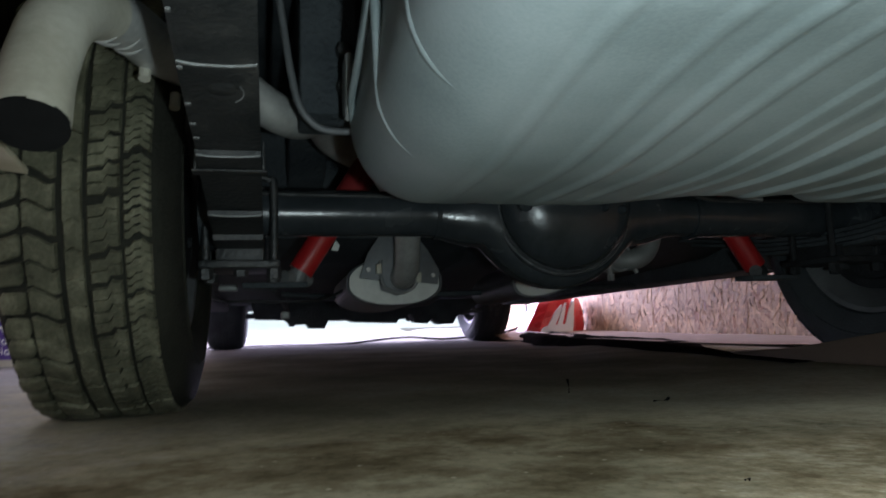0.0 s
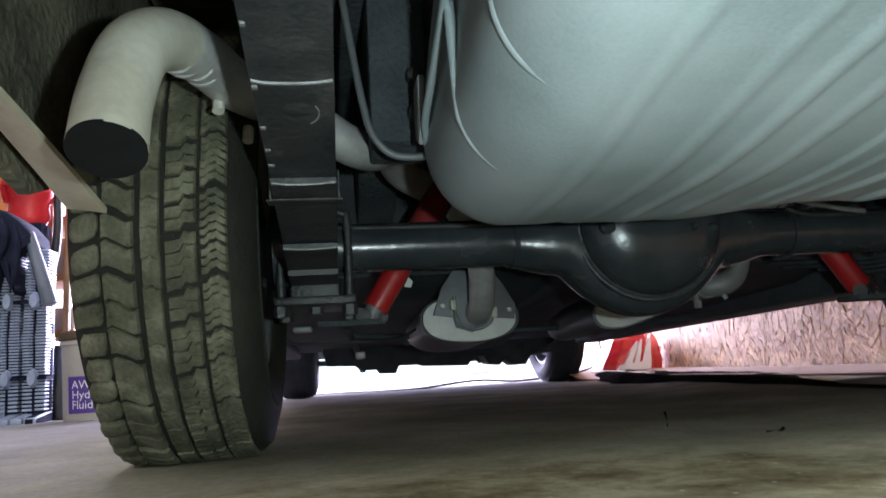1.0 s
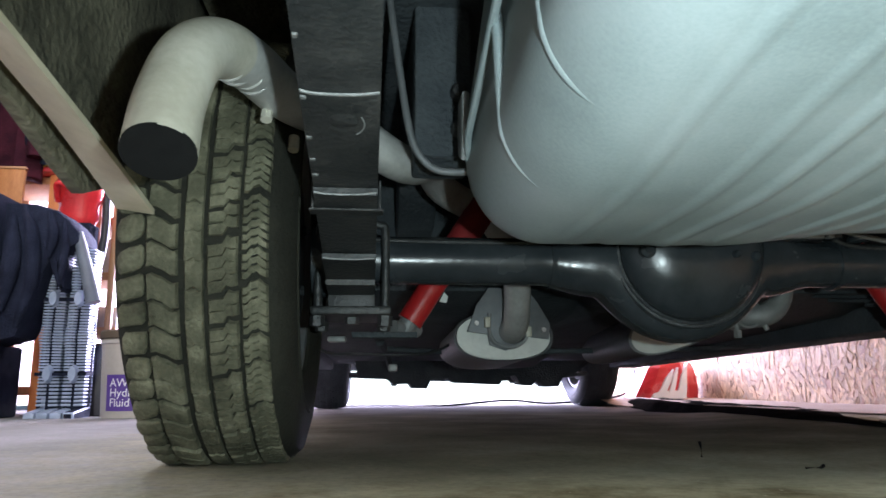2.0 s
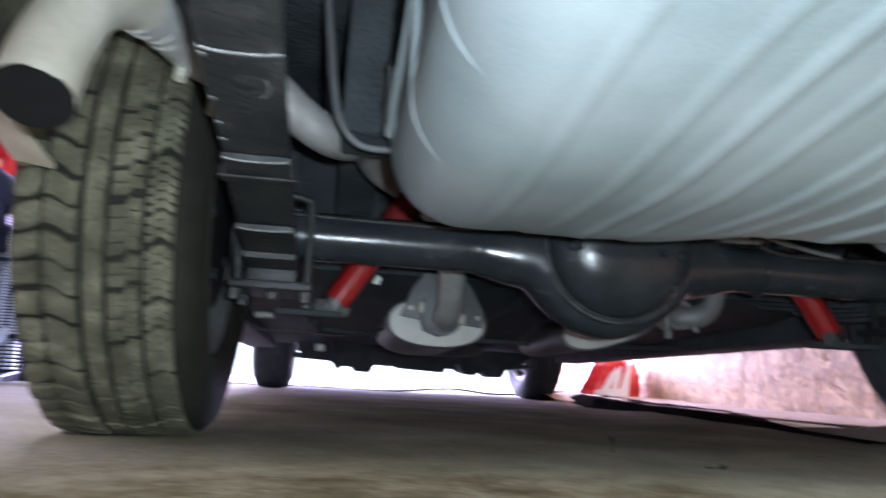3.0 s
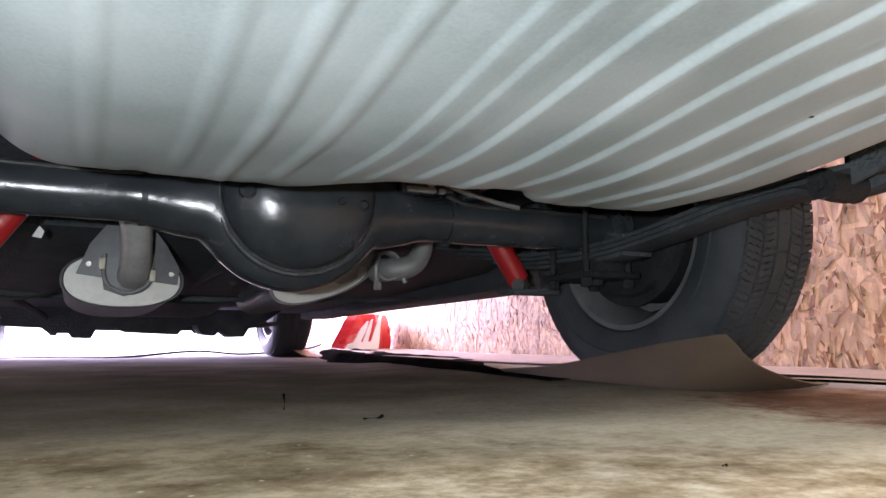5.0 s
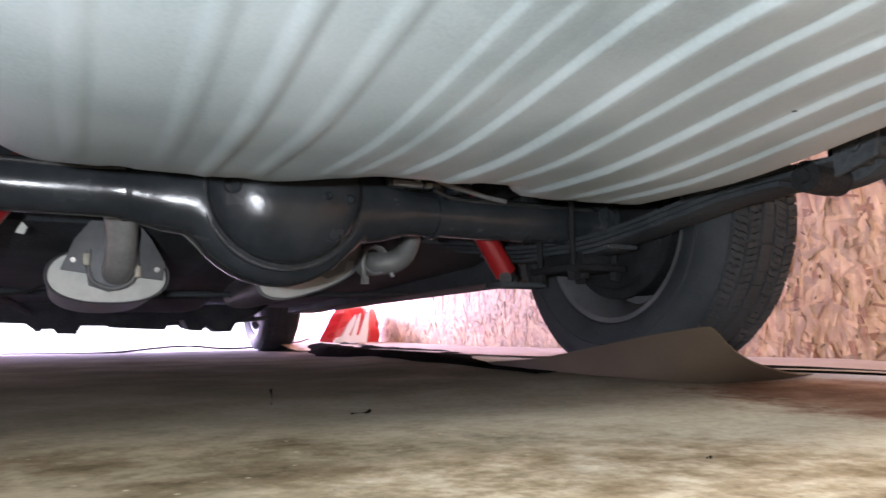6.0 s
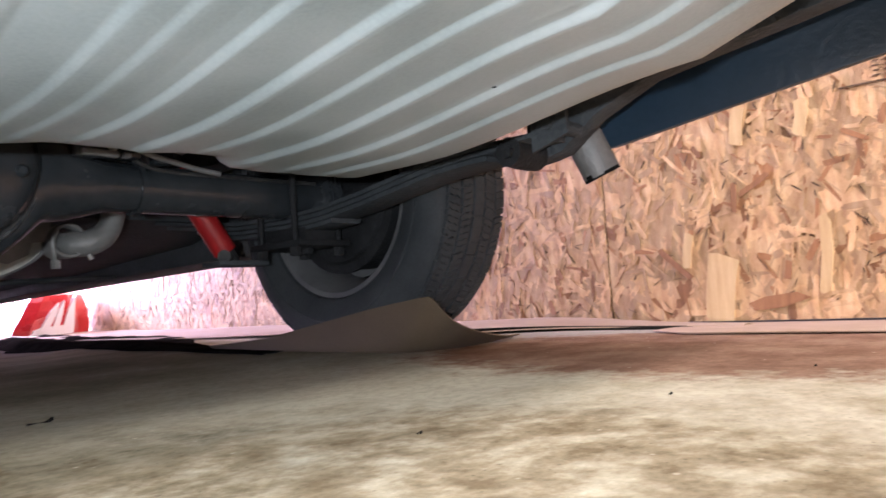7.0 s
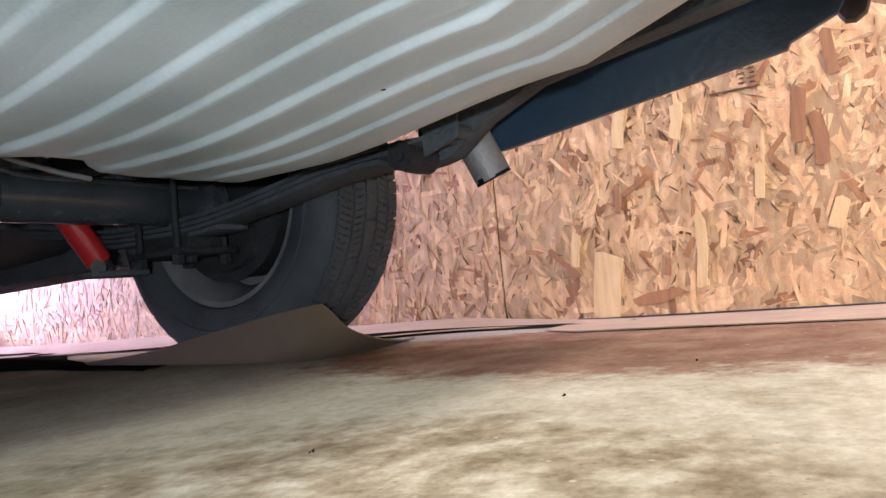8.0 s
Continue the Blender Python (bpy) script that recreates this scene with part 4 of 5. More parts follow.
mf.parent = car
mf.location = (-0.237, 0, 0)
bm = bmesh.new()
n = 40
ov = [(0.103 * math.copysign(abs(math.cos(a)) ** 0.86, math.cos(a)), 0.050 * math.copysign(abs(math.sin(a)) ** 0.86, math.sin(a))) for a in (2 * math.pi * k / n for k in range(n))]
rings = [[bm.verts.new((x * f, y, 0.197 - 0.035 * max(0, y - 0.43) + z * f)) for x, z in ov] for y, f in ((0.418, 1.0), (0.414, 1.02), (0.416, 1.055), (0.428, 1.055), (0.436, 1.03), (0.76, 1.03), (0.77, 1.0))]
for a, b in zip(rings, rings[1:]):
    for k in range(n):
        bm.faces.new((a[k], a[(k + 1) % n], b[(k + 1) % n], b[k]))
bm.faces.new(rings[-1])
part("muffler_body", bm, "rim", mf, "grey oval muffler shell")
bm = bmesh.new()
prism(bm, [(x * 0.99, 0.197 + z * 0.99) for x, z in ov], "y", 0.417, 0.424)
part("end_plate", bm, "muffler", mf, "pale grey muffler end plate")
bm = bmesh.new()
prism(bm, [(-0.082, 0.206), (-0.038, 0.200), (-0.034, 0.178), (0.0, 0.166), (0.034, 0.176), (0.04, 0.196), (0.094, 0.190), (0.098, 0.222), (0.072, 0.268), (0.05, 0.296), (-0.035, 0.300), (-0.062, 0.262)],
      "y", 0.396, 0.403, 0.001)
part("hanger_plate", bm, "rim", mf, "grey steel hanger plate with two bolt heads")
for x, z in ((-0.062, 0.224), (0.083, 0.210)):
    bm = bmesh.new()
    lathe(bm, [(0.397, 0.0055), (0.391, 0.005)], "y", 8, (x, 0, z))
    part("bolt", bm, "edge", mf)
bm = bmesh.new()
tube(bm, [(-0.036, 0.386, 0.244), (-0.036, 0.386, 0.205), (-0.024, 0.386, 0.182), (0.008, 0.386, 0.172), (0.036, 0.386, 0.184), (0.046, 0.386, 0.208), (0.046, 0.386, 0.244)], 0.004, 10)
part("pipe_clamp", bm, "dull", mf)
for x, z in ((-0.040, 0.226), (0.048, 0.206)):
    bm = bmesh.new()
    box(bm, x - 0.006, x + 0.006, 0.380, 0.396, z - 0.012, z + 0.010, 0.002)
    part("clamp_nut", bm, "pipe", mf)
# the other side's muffler, rolled a little, with its clamped elbow
mf = new("muffler")
mf.parent = car
mf.matrix_basis = Matrix.Translation((0.160, 0, 0.220)) @ Matrix.Rotation(radians(-19), 4, "Y")
bm = bmesh.new()
rings = [[bm.verts.new((x * f * 1.12, y, 0.92 * z * f - 0.03 * (y - 0.42))) for x, z in ov] for y, f in ((0.430, 0.97), (0.424, 1.0), (0.424, 1.05), (0.438, 1.055), (0.447, 1.02), (0.80, 1.02), (0.82, 0.97))]
for a, b in zip(rings, rings[1:]):
    for k in range(n):
        bm.faces.new((a[k], a[(k + 1) % n], b[(k + 1) % n], b[k]))
bm.faces.new(rings[-1])
part("muffler_body", bm, "rim", mf, "grey oval muffler shell")
bm = bmesh.new()
prism(bm, [(x * 1.10, 0.91 * z) for x, z in ov], "y", 0.429, 0.434)
part("end_plate", bm, "muffler", mf, "pale grey muffler end plate")
bm = bmesh.new()
prism(bm, [(0.02, 0.075), (0.108, 0.06), (0.128, 0.02), (0.115, -0.012), (0.085, -0.004), (0.07, -0.024), (0.03, -0.028), (-0.01, 0.0), (-0.02, 0.05)], "y", 0.410, 0.415, 0.001)
part("hanger_plate", bm, "grey_pipe", mf, "grey steel hanger plate")
bm = bmesh.new()
tube(bm, [(0.372, 0.345, 0.372), (0.370, 0.350, 0.340), (0.369, 0.350, 0.308), (0.364, 0.350, 0.278), (0.350, 0.352, 0.255), (0.328, 0.356, 0.241), (0.305, 0.366, 0.237), (0.290, 0.385, 0.238), (0.284, 0.42, 0.236)], lambda t: 0.0220 + 0.003 * ease(0.35, 0.6, t), 22)
xp = part("elbow_pipe", bm, "grey_pipe", car, "dull grey exhaust elbow with a clamp")
bm = bmesh.new()
lathe(bm, [(0.352, 0.0262), (0.349, 0.0285), (0.349, 0.0325), (0.353, 0.034), (0.372, 0.034), (0.374, 0.0262)], "y", 26, (0.284, 0, 0.243), closed=True)
tube(bm, [(0.262, 0.352, 0.262), (0.254, 0.348, 0.240), (0.257, 0.352, 0.214), (0.262, 0.36, 0.200)], 0.0055, 8)
tube(bm, [(0.318, 0.346, 0.216), (0.322, 0.344, 0.206)], 0.0055, 8, 1)
lathe(bm, [(0.190, 0.009), (0.206, 0.009)], "z", 6, (0.262, 0.358, 0))
part("clamp", bm, "grey_pipe", xp, "steel saddle clamp with its nut")
bm = bmesh.new()
prism(bm, [(-0.388, 0.258), (-0.374, 0.256), (-0.370, 0.268), (-0.378, 0.277)], "y", 0.298, 0.3005)
part("paper_tag", bm, "muffler", car, "small torn white paper tag")

bm = bmesh.new()
tube(bm, [(-0.66, 0.46, 0.200), (-0.615, 0.44, 0.165), (-0.55, 0.46, 0.163), (-0.45, 0.47, 0.160), (-0.38, 0.50, 0.168), (-0.30, 0.58, 0.21)], 0.003, 8)
part("brake_cable", bm, "spring", car, "thin grey cable slung under the floor")
for x0, x1, z0, z1 in ((-0.606, -0.570, 0.178, 0.190), (-0.488, -0.470, 0.121, 0.136)):
    bm = bmesh.new()
    box(bm, x0, x1, 0.29, 0.32, z0, z1, 0.004)
    part("clip", bm, "grey_pipe", car, "small pale steel clip")

# body: rails, floor pan, wheel houses, rockers, quarter panels, bumper
body = new("body")
body.parent = car
bm = bmesh.new()
prism(bm, [(-0.21, 0.392), (-0.19, 0.384), (-0.13, 0.384), (-0.04, 0.51), (0.24, 0.51), (0.36, 0.42), (0.62, 0.40), (0.62, 0.604), (-0.21, 0.604)], "x", -0.470, -0.392, 0.006)
part("frame_rail", bm, "black", body)
bm = bmesh.new()
box(bm, 0.52, 0.586, -0.25, 0.62, 0.388, 0.52, 0.008)
part("frame_rail", bm, "black", body)
bm = bmesh.new()
prism(bm, [(-0.38, 0.287), (-0.400, 0.290), (-0.409, 0.292), (-0.409, 0.365), (-0.490, 0.365), (-0.490, 0.322), (-0.483, 0.318), (-0.470, 0.321), (-0.453, 0.315), (-0.446, 0.295), (-0.450, 0.280), (-0.464, 0.274), (-0.519, 0.280), (-0.545, 0.286), (-0.60, 0.326), (-0.68, 0.360), (-0.98, 0.405), (-1.02, 0.43), (-1.02, 0.52), (-0.38, 0.52)], "x", 0.588, 0.626, 0.0015)
part("side_rail", bm, "black", body, "black rear side rail")
for y, z in ((-0.2125, 0.475), (-0.2125, 0.425)):
    bm = bmesh.new()
    lathe(bm, [(y, 0.010), (y - 0.022, 0.010), (y - 0.026, 0.006)], "y", 8, (-0.412, 0, z))
    part("bolt", bm, "spring", body)
bm = bmesh.new()
box(bm, -0.62, 0.62, -1.12, 0.75, 0.605, 0.63)
box(bm, -0.86, 0.86, 0.70, 3.5, 0.60, 0.64)
part("floor_pan", bm, "black", body)
bm = bmesh.new()
prism(bm, [(0.45, 0.62), (0.45, 0.30), (0.62, 0.262), (1.2, 0.235), (2.45, 0.20), (2.6, 0.30), (2.6, 0.62)], "x", -0.70, 0.70, 0.01)
part("floor_pan", bm, "black", body)
for s in (-1, 1):
    x0, x1 = sorted((s * 0.70, s * 0.845))
    bm = bmesh.new()
    prism(bm, [(0.42, 0.215), (1.4, 0.196), (2.48, 0.172), (2.52, 0.40), (0.40, 0.45)], "x", x0, x1, 0.012)
    part("rocker_panel", bm, "black", body)
    # wheel house
    bm = bmesh.new()
    out = [(0.46 * math.cos(a), 0.34 + 0.38 * math.sin(a)) for a in (math.pi * (0.0 + 0.76 * k / 16) for k in range(17))]
    inn = [(0.45 * math.cos(a), 0.34 + 0.37 * math.sin(a)) for a in (math.pi * (0.0 + 0.76 * k / 16) for k in range(16, -1, -1))]
    a0, a1 = sorted((s * 0.62, s * 0.80))
    prism(bm, out + inn, "x", a0, a1)
    part("wheel_house", bm, "under", body)
    # quarter panel, with its turned-in lip
    q0, q1 = sorted((s * 0.824, s * 0.838))
    bm = bmesh.new()
    rear = [(-0.345, 0.295), (-0.40, 0.306), (-0.50, 0.333)] if s < 0 else [(-0.45, 0.42), (-0.46, 0.325), (-0.51, 0.326)]
    prism(bm, rear + [(-0.70, 0.352), (-0.955, 0.386), (-0.96, 0.395), (-1.02, 0.420), (-1.05, 0.47), (-1.05, 0.95), (0.50, 0.95), (0.50, 0.40), (0.30, 0.41), (0.0, 0.42)]
          + ([(-0.12, 0.360), (-0.25, 0.330)] if s < 0 else [(-0.25, 0.425)]), "x", q0, q1, 0.002)
    part("quarter_panel", bm, "under" if s < 0 else "blue", body, "dark undercoated inner face of the rear quarter panel")
    if s < 0:
        bm = bmesh.new()
        rows = [(-0.318, 0.280, 0.286), (-0.40, 0.292, 0.304), (-0.50, 0.306, 0.324), (-0.60, 0.318, 0.338), (-0.75, 0.335, 0.352), (-0.95, 0.365, 0.380)]
        rings = [[bm.verts.new(v) for v in ((-0.760, y, zi), (-0.800, y, zo), (-0.824, y, zo + 0.034), (-0.760, y, zi + 0.006))] for y, zi, zo in rows]
        for a, b in zip(rings, rings[1:]):
            for k in range(4):
                bm.faces.new((a[k], a[(k + 1) % 4], b[(k + 1) % 4], b[k]))
        bm.faces.new(rings[0]), bm.faces.new(rings[-1][::-1])
        part("panel_lip", bm, "cream", body, "cream painted lower panel lip")
bm = bmesh.new()
prism(bm, [(-1.06, 0.42), (-1.10, 0.40), (-1.16, 0.42), (-1.18, 0.50), (-1.14, 0.56), (-1.06, 0.56)], "x", -0.83, 0.83, 0.01)
part("rear_bumper", bm, "chrome", body, "chromed rear bumper bar")
bm = bmesh.new()
prism(bm, [(-1.020, 0.50), (-1.019, 0.424), (-1.027, 0.411), (-1.040, 0.409), (-1.054, 0.418), (-1.062, 0.440), (-1.064, 0.50)], "x", 0.841, 0.866, 0.007)
part("bumper_end", bm, "wear", body, "dark brown bumper end cap")
bm = bmesh.new()
box(bm, -0.80, 0.80, -1.055, -1.03, 0.47, 0.95, 0.004)
part("rear_panel", bm, "under", body)
for s in (-1, 1):
    arch = [(2.95 + 0.37 * math.cos(a), 0.30 + 0.37 * math.sin(a)) for a in (math.pi * (1 - k / 14) for k in range(15))]
    x0, x1 = sorted((s * 0.838, s * 0.850))
    bm = bmesh.new()
    prism(bm, [(0.502, 0.30), (2.56, 0.29)] + arch + [(3.34, 0.36), (3.60, 0.42), (3.66, 0.58), (3.60, 0.949), (0.502, 0.949)], "x", x0, x1, 0.003)
    part("body_side", bm, "blue", body)
bm = bmesh.new()
prism(bm, [(3.585, 0.44), (3.66, 0.46), (3.68, 0.60), (3.62, 0.945), (3.585, 0.945)], "x", -0.836, 0.836, 0.006)
part("front_panel", bm, "blue", body)
bm = bmesh.new()
prism(bm, [(-0.05, 1.001), (0.45, 1.37), (0.60, 1.41), (1.60, 1.42), (1.75, 1.39), (2.25, 1.001)], "x", -0.70, 0.70, 0.03)
cabin = part("cabin", bm, "blue", body)
for s in (-1, 1):
    for pane in ([(0.28, 1.06), (0.58, 1.33), (0.98, 1.34), (0.98, 1.06)], [(1.04, 1.06), (1.04, 1.34), (1.62, 1.34), (1.95, 1.06)]):
        x0, x1 = sorted((s * 0.699, s * 0.704))
        bm = bmesh.new()
        prism(bm, pane, "x", x0, x1)
        part("window", bm, "axle", cabin, "dark side window")
bm = bmesh.new()
box(bm, -0.84, 0.84, -1.05, 3.6, 0.95, 1.0, 0.01)
part("upper_body", bm, "blue", body)
# Unseen strip, added to keep door light off the floor beneath.
bm = bmesh.new()
prism(bm, [(3.50, 0.46), (3.47, 0.24), (3.50, 0.185), (3.53, 0.19), (3.58, 0.30), (3.58, 0.46)], "x", -0.80, 0.80, 0.008)
part("nose_light_blocker", bm, "black", body, "black strip added under the nose to block light from the door")
# front running gear, a dark row of shapes under the nose
bm = bmesh.new()
prism(bm, [(-0.60, 0.20), (-0.42, 0.135), (-0.30, 0.125), (0.30, 0.125), (0.42, 0.135), (0.60, 0.20), (0.60, 0.30), (-0.60, 0.30)], "y", 2.62, 2.78, 0.015)
part("crossmember", bm, "black", body)
bm = bmesh.new()
prism(bm, [(-0.60, 0.24), (-0.575, 0.128), (-0.44, 0.122), (-0.41, 0.098), (-0.34, 0.100), (-0.325, 0.080), (-0.255, 0.078), (-0.235, 0.118), (-0.16, 0.122), (-0.12, 0.104), (0.0, 0.098),
           (0.09, 0.094), (0.115, 0.128), (0.165, 0.136), (0.19, 0.094), (0.245, 0.088), (0.27, 0.112), (0.31, 0.082), (0.375, 0.084), (0.40, 0.125), (0.46, 0.146), (0.60, 0.24)], "y", 2.26, 2.40, 0.006)
part("engine_cradle", bm, "black", body)
bm = bmesh.new()
prism(bm, [(2.25, 0.26), (2.28, 0.150), (2.42, 0.135), (2.58, 0.15), (2.62, 0.26)], "x", -0.14, 0.12, 0.015)
part("oil_pan", bm, "black", body)
bm = bmesh.new()
tube(bm, [(-0.62, 2.60, 0.150), (-0.35, 2.52, 0.128), (0.0, 2.50, 0.122), (0.35, 2.52, 0.128), (0.62, 2.60, 0.150)], 0.011, 10)
for x in (-0.40, -0.28, 0.20, 0.36):
    lathe(bm, [(0.090 + 0.01 * (x > 0), 0.012), (0.115, 0.024), (0.16, 0.020)], "z", 12, (x, 2.50, 0))
part("steering_link", bm, "black", body)
for s in (-1, 1):
    bm = bmesh.new()
    prism(bm, [(s * 0.30, 2.74), (s * 0.62, 2.86), (s * 0.64, 2.92), (s * 0.60, 2.96), (s * 0.28, 2.88)], "z", 0.135, 0.165, 0.006)
    part("control_arm", bm, "black", body)
bm = bmesh.new()
tube(bm, [(0.0, 0.06, 0.30), (0.0, 1.2, 0.27), (0.0, 1.7, 0.26)], 0.036, 18, 1)
part("drive_shaft", bm, "black", car)
bm = bmesh.new()
prism(bm, [(1.45, 0.30), (1.5, 0.20), (1.75, 0.165), (2.1, 0.165), (2.25, 0.2), (2.25, 0.35), (1.45, 0.35)], "x", -0.16, 0.16, 0.03)
part("gearbox", bm, "black", car)
bm = bmesh.new()
tube(bm, [(-0.48, 0.7, 0.185), (-0.30, 0.72, 0.178), (0.2, 0.72, 0.182), (0.62, 0.9, 0.20)], 0.007, 8)
tube(bm, [(-0.50, 0.62, 0.20), (-0.46, 1.4, 0.185), (-0.42, 2.4, 0.16)], 0.012, 8)
part("cable", bm, "black", car)

# ---- on the floor ----
def sheet(name, fn, nu, nv, thick, mat, label, category):
    """A thin sheet with thickness, from a function of u and v."""
    bm = bmesh.new()
    top = [[bm.verts.new(fn(i / nu, j / nv)) for j in range(nv + 1)] for i in range(nu + 1)]
    low = [[bm.verts.new(v.co - Vector((0, 0, thick))) for v in row] for row in top]
    for i in range(nu):
        for j in range(nv):
            bm.faces.new((top[i][j], top[i + 1][j], top[i + 1][j + 1], top[i][j + 1]))
            bm.faces.new((low[i][j], low[i][j + 1], low[i + 1][j + 1], low[i + 1][j]))
    for i in range(nu):
        for j in (0, nv):
            bm.faces.new((top[i][j], top[i + 1][j], low[i + 1][j], low[i][j]))
    for j in range(nv):
        for i in (0, nu):
            bm.faces.new((top[i][j], top[i][j + 1], low[i][j + 1], low[i][j]))
    return tagged(mesh_object(name, bm, mat), label, category)


def bez(a, b, c, t):
    return Vector(a) * (1 - t) ** 2 + 2 * Vector(b) * t * (1 - t) + Vector(c) * t * t


FOOT = [Vector(p) for p in smooth_path([(0.63, 0.42, 0.004), (0.606, 0.17, 0.004), (0.600, -0.06, 0.004), (0.606, -0.205, 0.004), (0.69, -0.252, 0.004), (0.80, -0.245, 0.004), (0.93, -0.205, 0.004)], 8)]
RIM = [Vector(p) for p in smooth_path([(0.61, 0.42, 0.012), (0.592, 0.18, 0.030), (0.582, -0.02, 0.059), (0.566, -0.17, 0.080), (0.545, -0.315, 0.0955)], 6)]
RIM += [Vector(p) for p in smooth_path([(0.552, -0.317, 0.0935), (0.598, -0.322, 0.054), (0.68, -0.310, 0.030), (0.80, -0.275, 0.014), (0.935, -0.21, 0.005)], 6)]


def along(line, t):
    f = t * (len(line) - 1)
    i = min(len(line) - 2, int(f))
    return line[i].lerp(line[i + 1], f - i)


def curled(u, v):
    a, b = along(FOOT, u), along(RIM, u)
    p = a.lerp(b, v)
    p.z = a.z + (b.z - a.z) * v ** 1.35
    return p


sheet("cardboard_sheet", curled, 40, 12, 0.0025, "card", "brown cardboard with its corner curled up against a tyre", "cardboard")


def flat_card(u, v):
    y = -0.46 - 1.6 * u
    x0 = 0.925 + 0.10 * (1 - ease(0, 0.06, u)) - 0.02 * u
    return Vector((x0 + (1.488 - x0) * v, y + 0.12 * v * (1 - ease(0, 0.2, u)), 0.0035 + dip(x0 + (1.488 - x0) * v, y) + 0.0008 * math.sin(9 * u + 3 * v)))


sheet("paper_sheet", flat_card, 30, 6, 0.002, "paper", "pale flat sheet of builders paper beside the wall", "paper")


def long_paper(u, v):
    y = -0.52 + 4.02 * u
    w = max(0.0, u - 0.15) / 0.85
    x0 = 0.90 + 0.07 * math.sin(5.1 * w + 0.6) - 0.04 + 0.04 * math.sin(13 * w) + 0.46 * ease(0.06, -0.52, y)
    x = x0 + (1.485 - x0) * v
    z = 0.004 + 0.011 * ease(0.14, 0.3, u) * (1 - v) * (1 + math.sin(11 * u)) * (0.5 + 0.5 * math.sin(4 * u + 1)) + 0.004 * math.sin(17 * u + 6 * v)
    z += 0.035 * math.exp(-((u - 0.84) / 0.035) ** 2) * (1 - v) ** 2
    return Vector((x, y, max(0.003, z) + dip(x, y)))


sheet("paper_sheet", long_paper, 120, 12, 0.002, "paper", "long crumpled strip of pale paper along the wall", "paper")


# Dark sheet laid where the paper's raised edge drops its shadow.
def strip_edge(u, v):
    a = bez((0.93, 0.055, 0.003), (1.083, -0.190, 0.003), (1.315, -0.428, 0.003), u)
    b = bez((0.95, 0.060, 0.013), (1.103, -0.183, 0.013), (1.33, -0.412, 0.008), u)
    p = a.lerp(b, v)
    p.z += dip(p.x, p.y) - 0.001
    return p


sheet("edge_shadow_strip", strip_edge, 24, 4, 0.002, "tarp", "dark strip standing in for the shadow under the paper's edge", "plastic strip")


def debris(name, at, pts, r, label):
    bm = bmesh.new()
    tube(bm, pts, lambda t: r * (0.55 + 0.45 * math.sin(3 + 5 * t)), 7, 4)
    ob = tagged(mesh_object(name, bm, "soot"), label, "debris")
    ob.location = at
    return ob


debris("twig", (0.006, -0.270, -0.004), [(-0.014, 0.0, 0), (-0.004, -0.003, 0.0006), (0.006, 0.0015, 0), (0.012, 0.004, 0.002)], 0.0021, "small dark bent twig on the concrete")
debris("twig", (-0.060, -0.110, -0.006), [(0, 0, 0), (0.001, 0.002, 0.010), (0.0, 0.004, 0.021)], 0.002, "small dark upright splinter on the concrete")
for k, (x, y) in enumerate(((0.313, -0.795), (0.52, -0.86), (-0.2, -0.72), (0.1, -0.7))):
    debris("crumb", (x, y, 0.002), [(-0.002, 0, 0), (0.0005, 0.0005, 0.0005), (0.002, 0, 0)], 0.0013, "tiny dark crumb of grit on the concrete")
bm = bmesh.new()
tube(bm, [(-1.9, 3.5, -0.028), (-1.0, 3.25, -0.028), (-0.5, 3.3, -0.028), (-0.1, 3.15, -0.028), (0.3, 3.2, 0.0), (0.6, 3.25, -0.020), (1.0, 3.2, 0.02), (1.15, 3.3, 0.12), (1.18, 3.5, 0.3)], 0.007, 8)
tagged(mesh_object("cable", bm, "hose"), "black cable trailing over the garage floor", "cable")

# ---- red and white sack by the wall ----
sack = thing("sack", "red plastic sack with slanted white print beside the board wall", "sack", (1.285, 3.07, -0.014))
bm = bmesh.new()
plan = [(-0.205, 0.09), (-0.185, -0.02), (-0.12, -0.062), (0.0, -0.072), (0.055, -0.070), (0.075, -0.055), (0.12, 0.0), (0.195, 0.075), (0.195, 0.13), (0.0, 0.15), (-0.17, 0.14)]
rings = []
for z, lean, fat in ((0.0, 0.0, 0.95), (0.012, 0.0, 1.0), (0.06, 0.10, 1.02), (0.12, 0.30, 1.01), (0.18, 0.52, 0.98), (0.24, 0.70, 0.92), (0.28, 0.80, 0.80), (0.295, 0.84, 0.55)):
    ring = []
    for k, (x, y) in enumerate(plan):
        wob = 0.006 * math.sin(3.1 * k + 21 * z)
        x = 0.195 - (0.195 - x) * 1.15
        x += lean * 0.12 * max(0.0, (0.06 - x) / 0.265)
        ring.append(bm.verts.new((0.03 + (x - 0.03) * (fat if x > 0.03 else min(1.0, fat + 0.1)), 0.05 + (y - 0.05) * fat + wob, z)))
    rings.append(ring)
for v in bm.verts:
    v.co.z *= 0.82
for a, b in zip(rings, rings[1:]):
    for k in range(len(plan)):
        j = (k + 1) % len(plan)
        bm.faces.new((a[k], a[j], b[j], b[k]))
bm.faces.new(rings[0][::-1]), bm.faces.new(rings[-1])
part("bag", bm, "redp", sack, smooth=False)
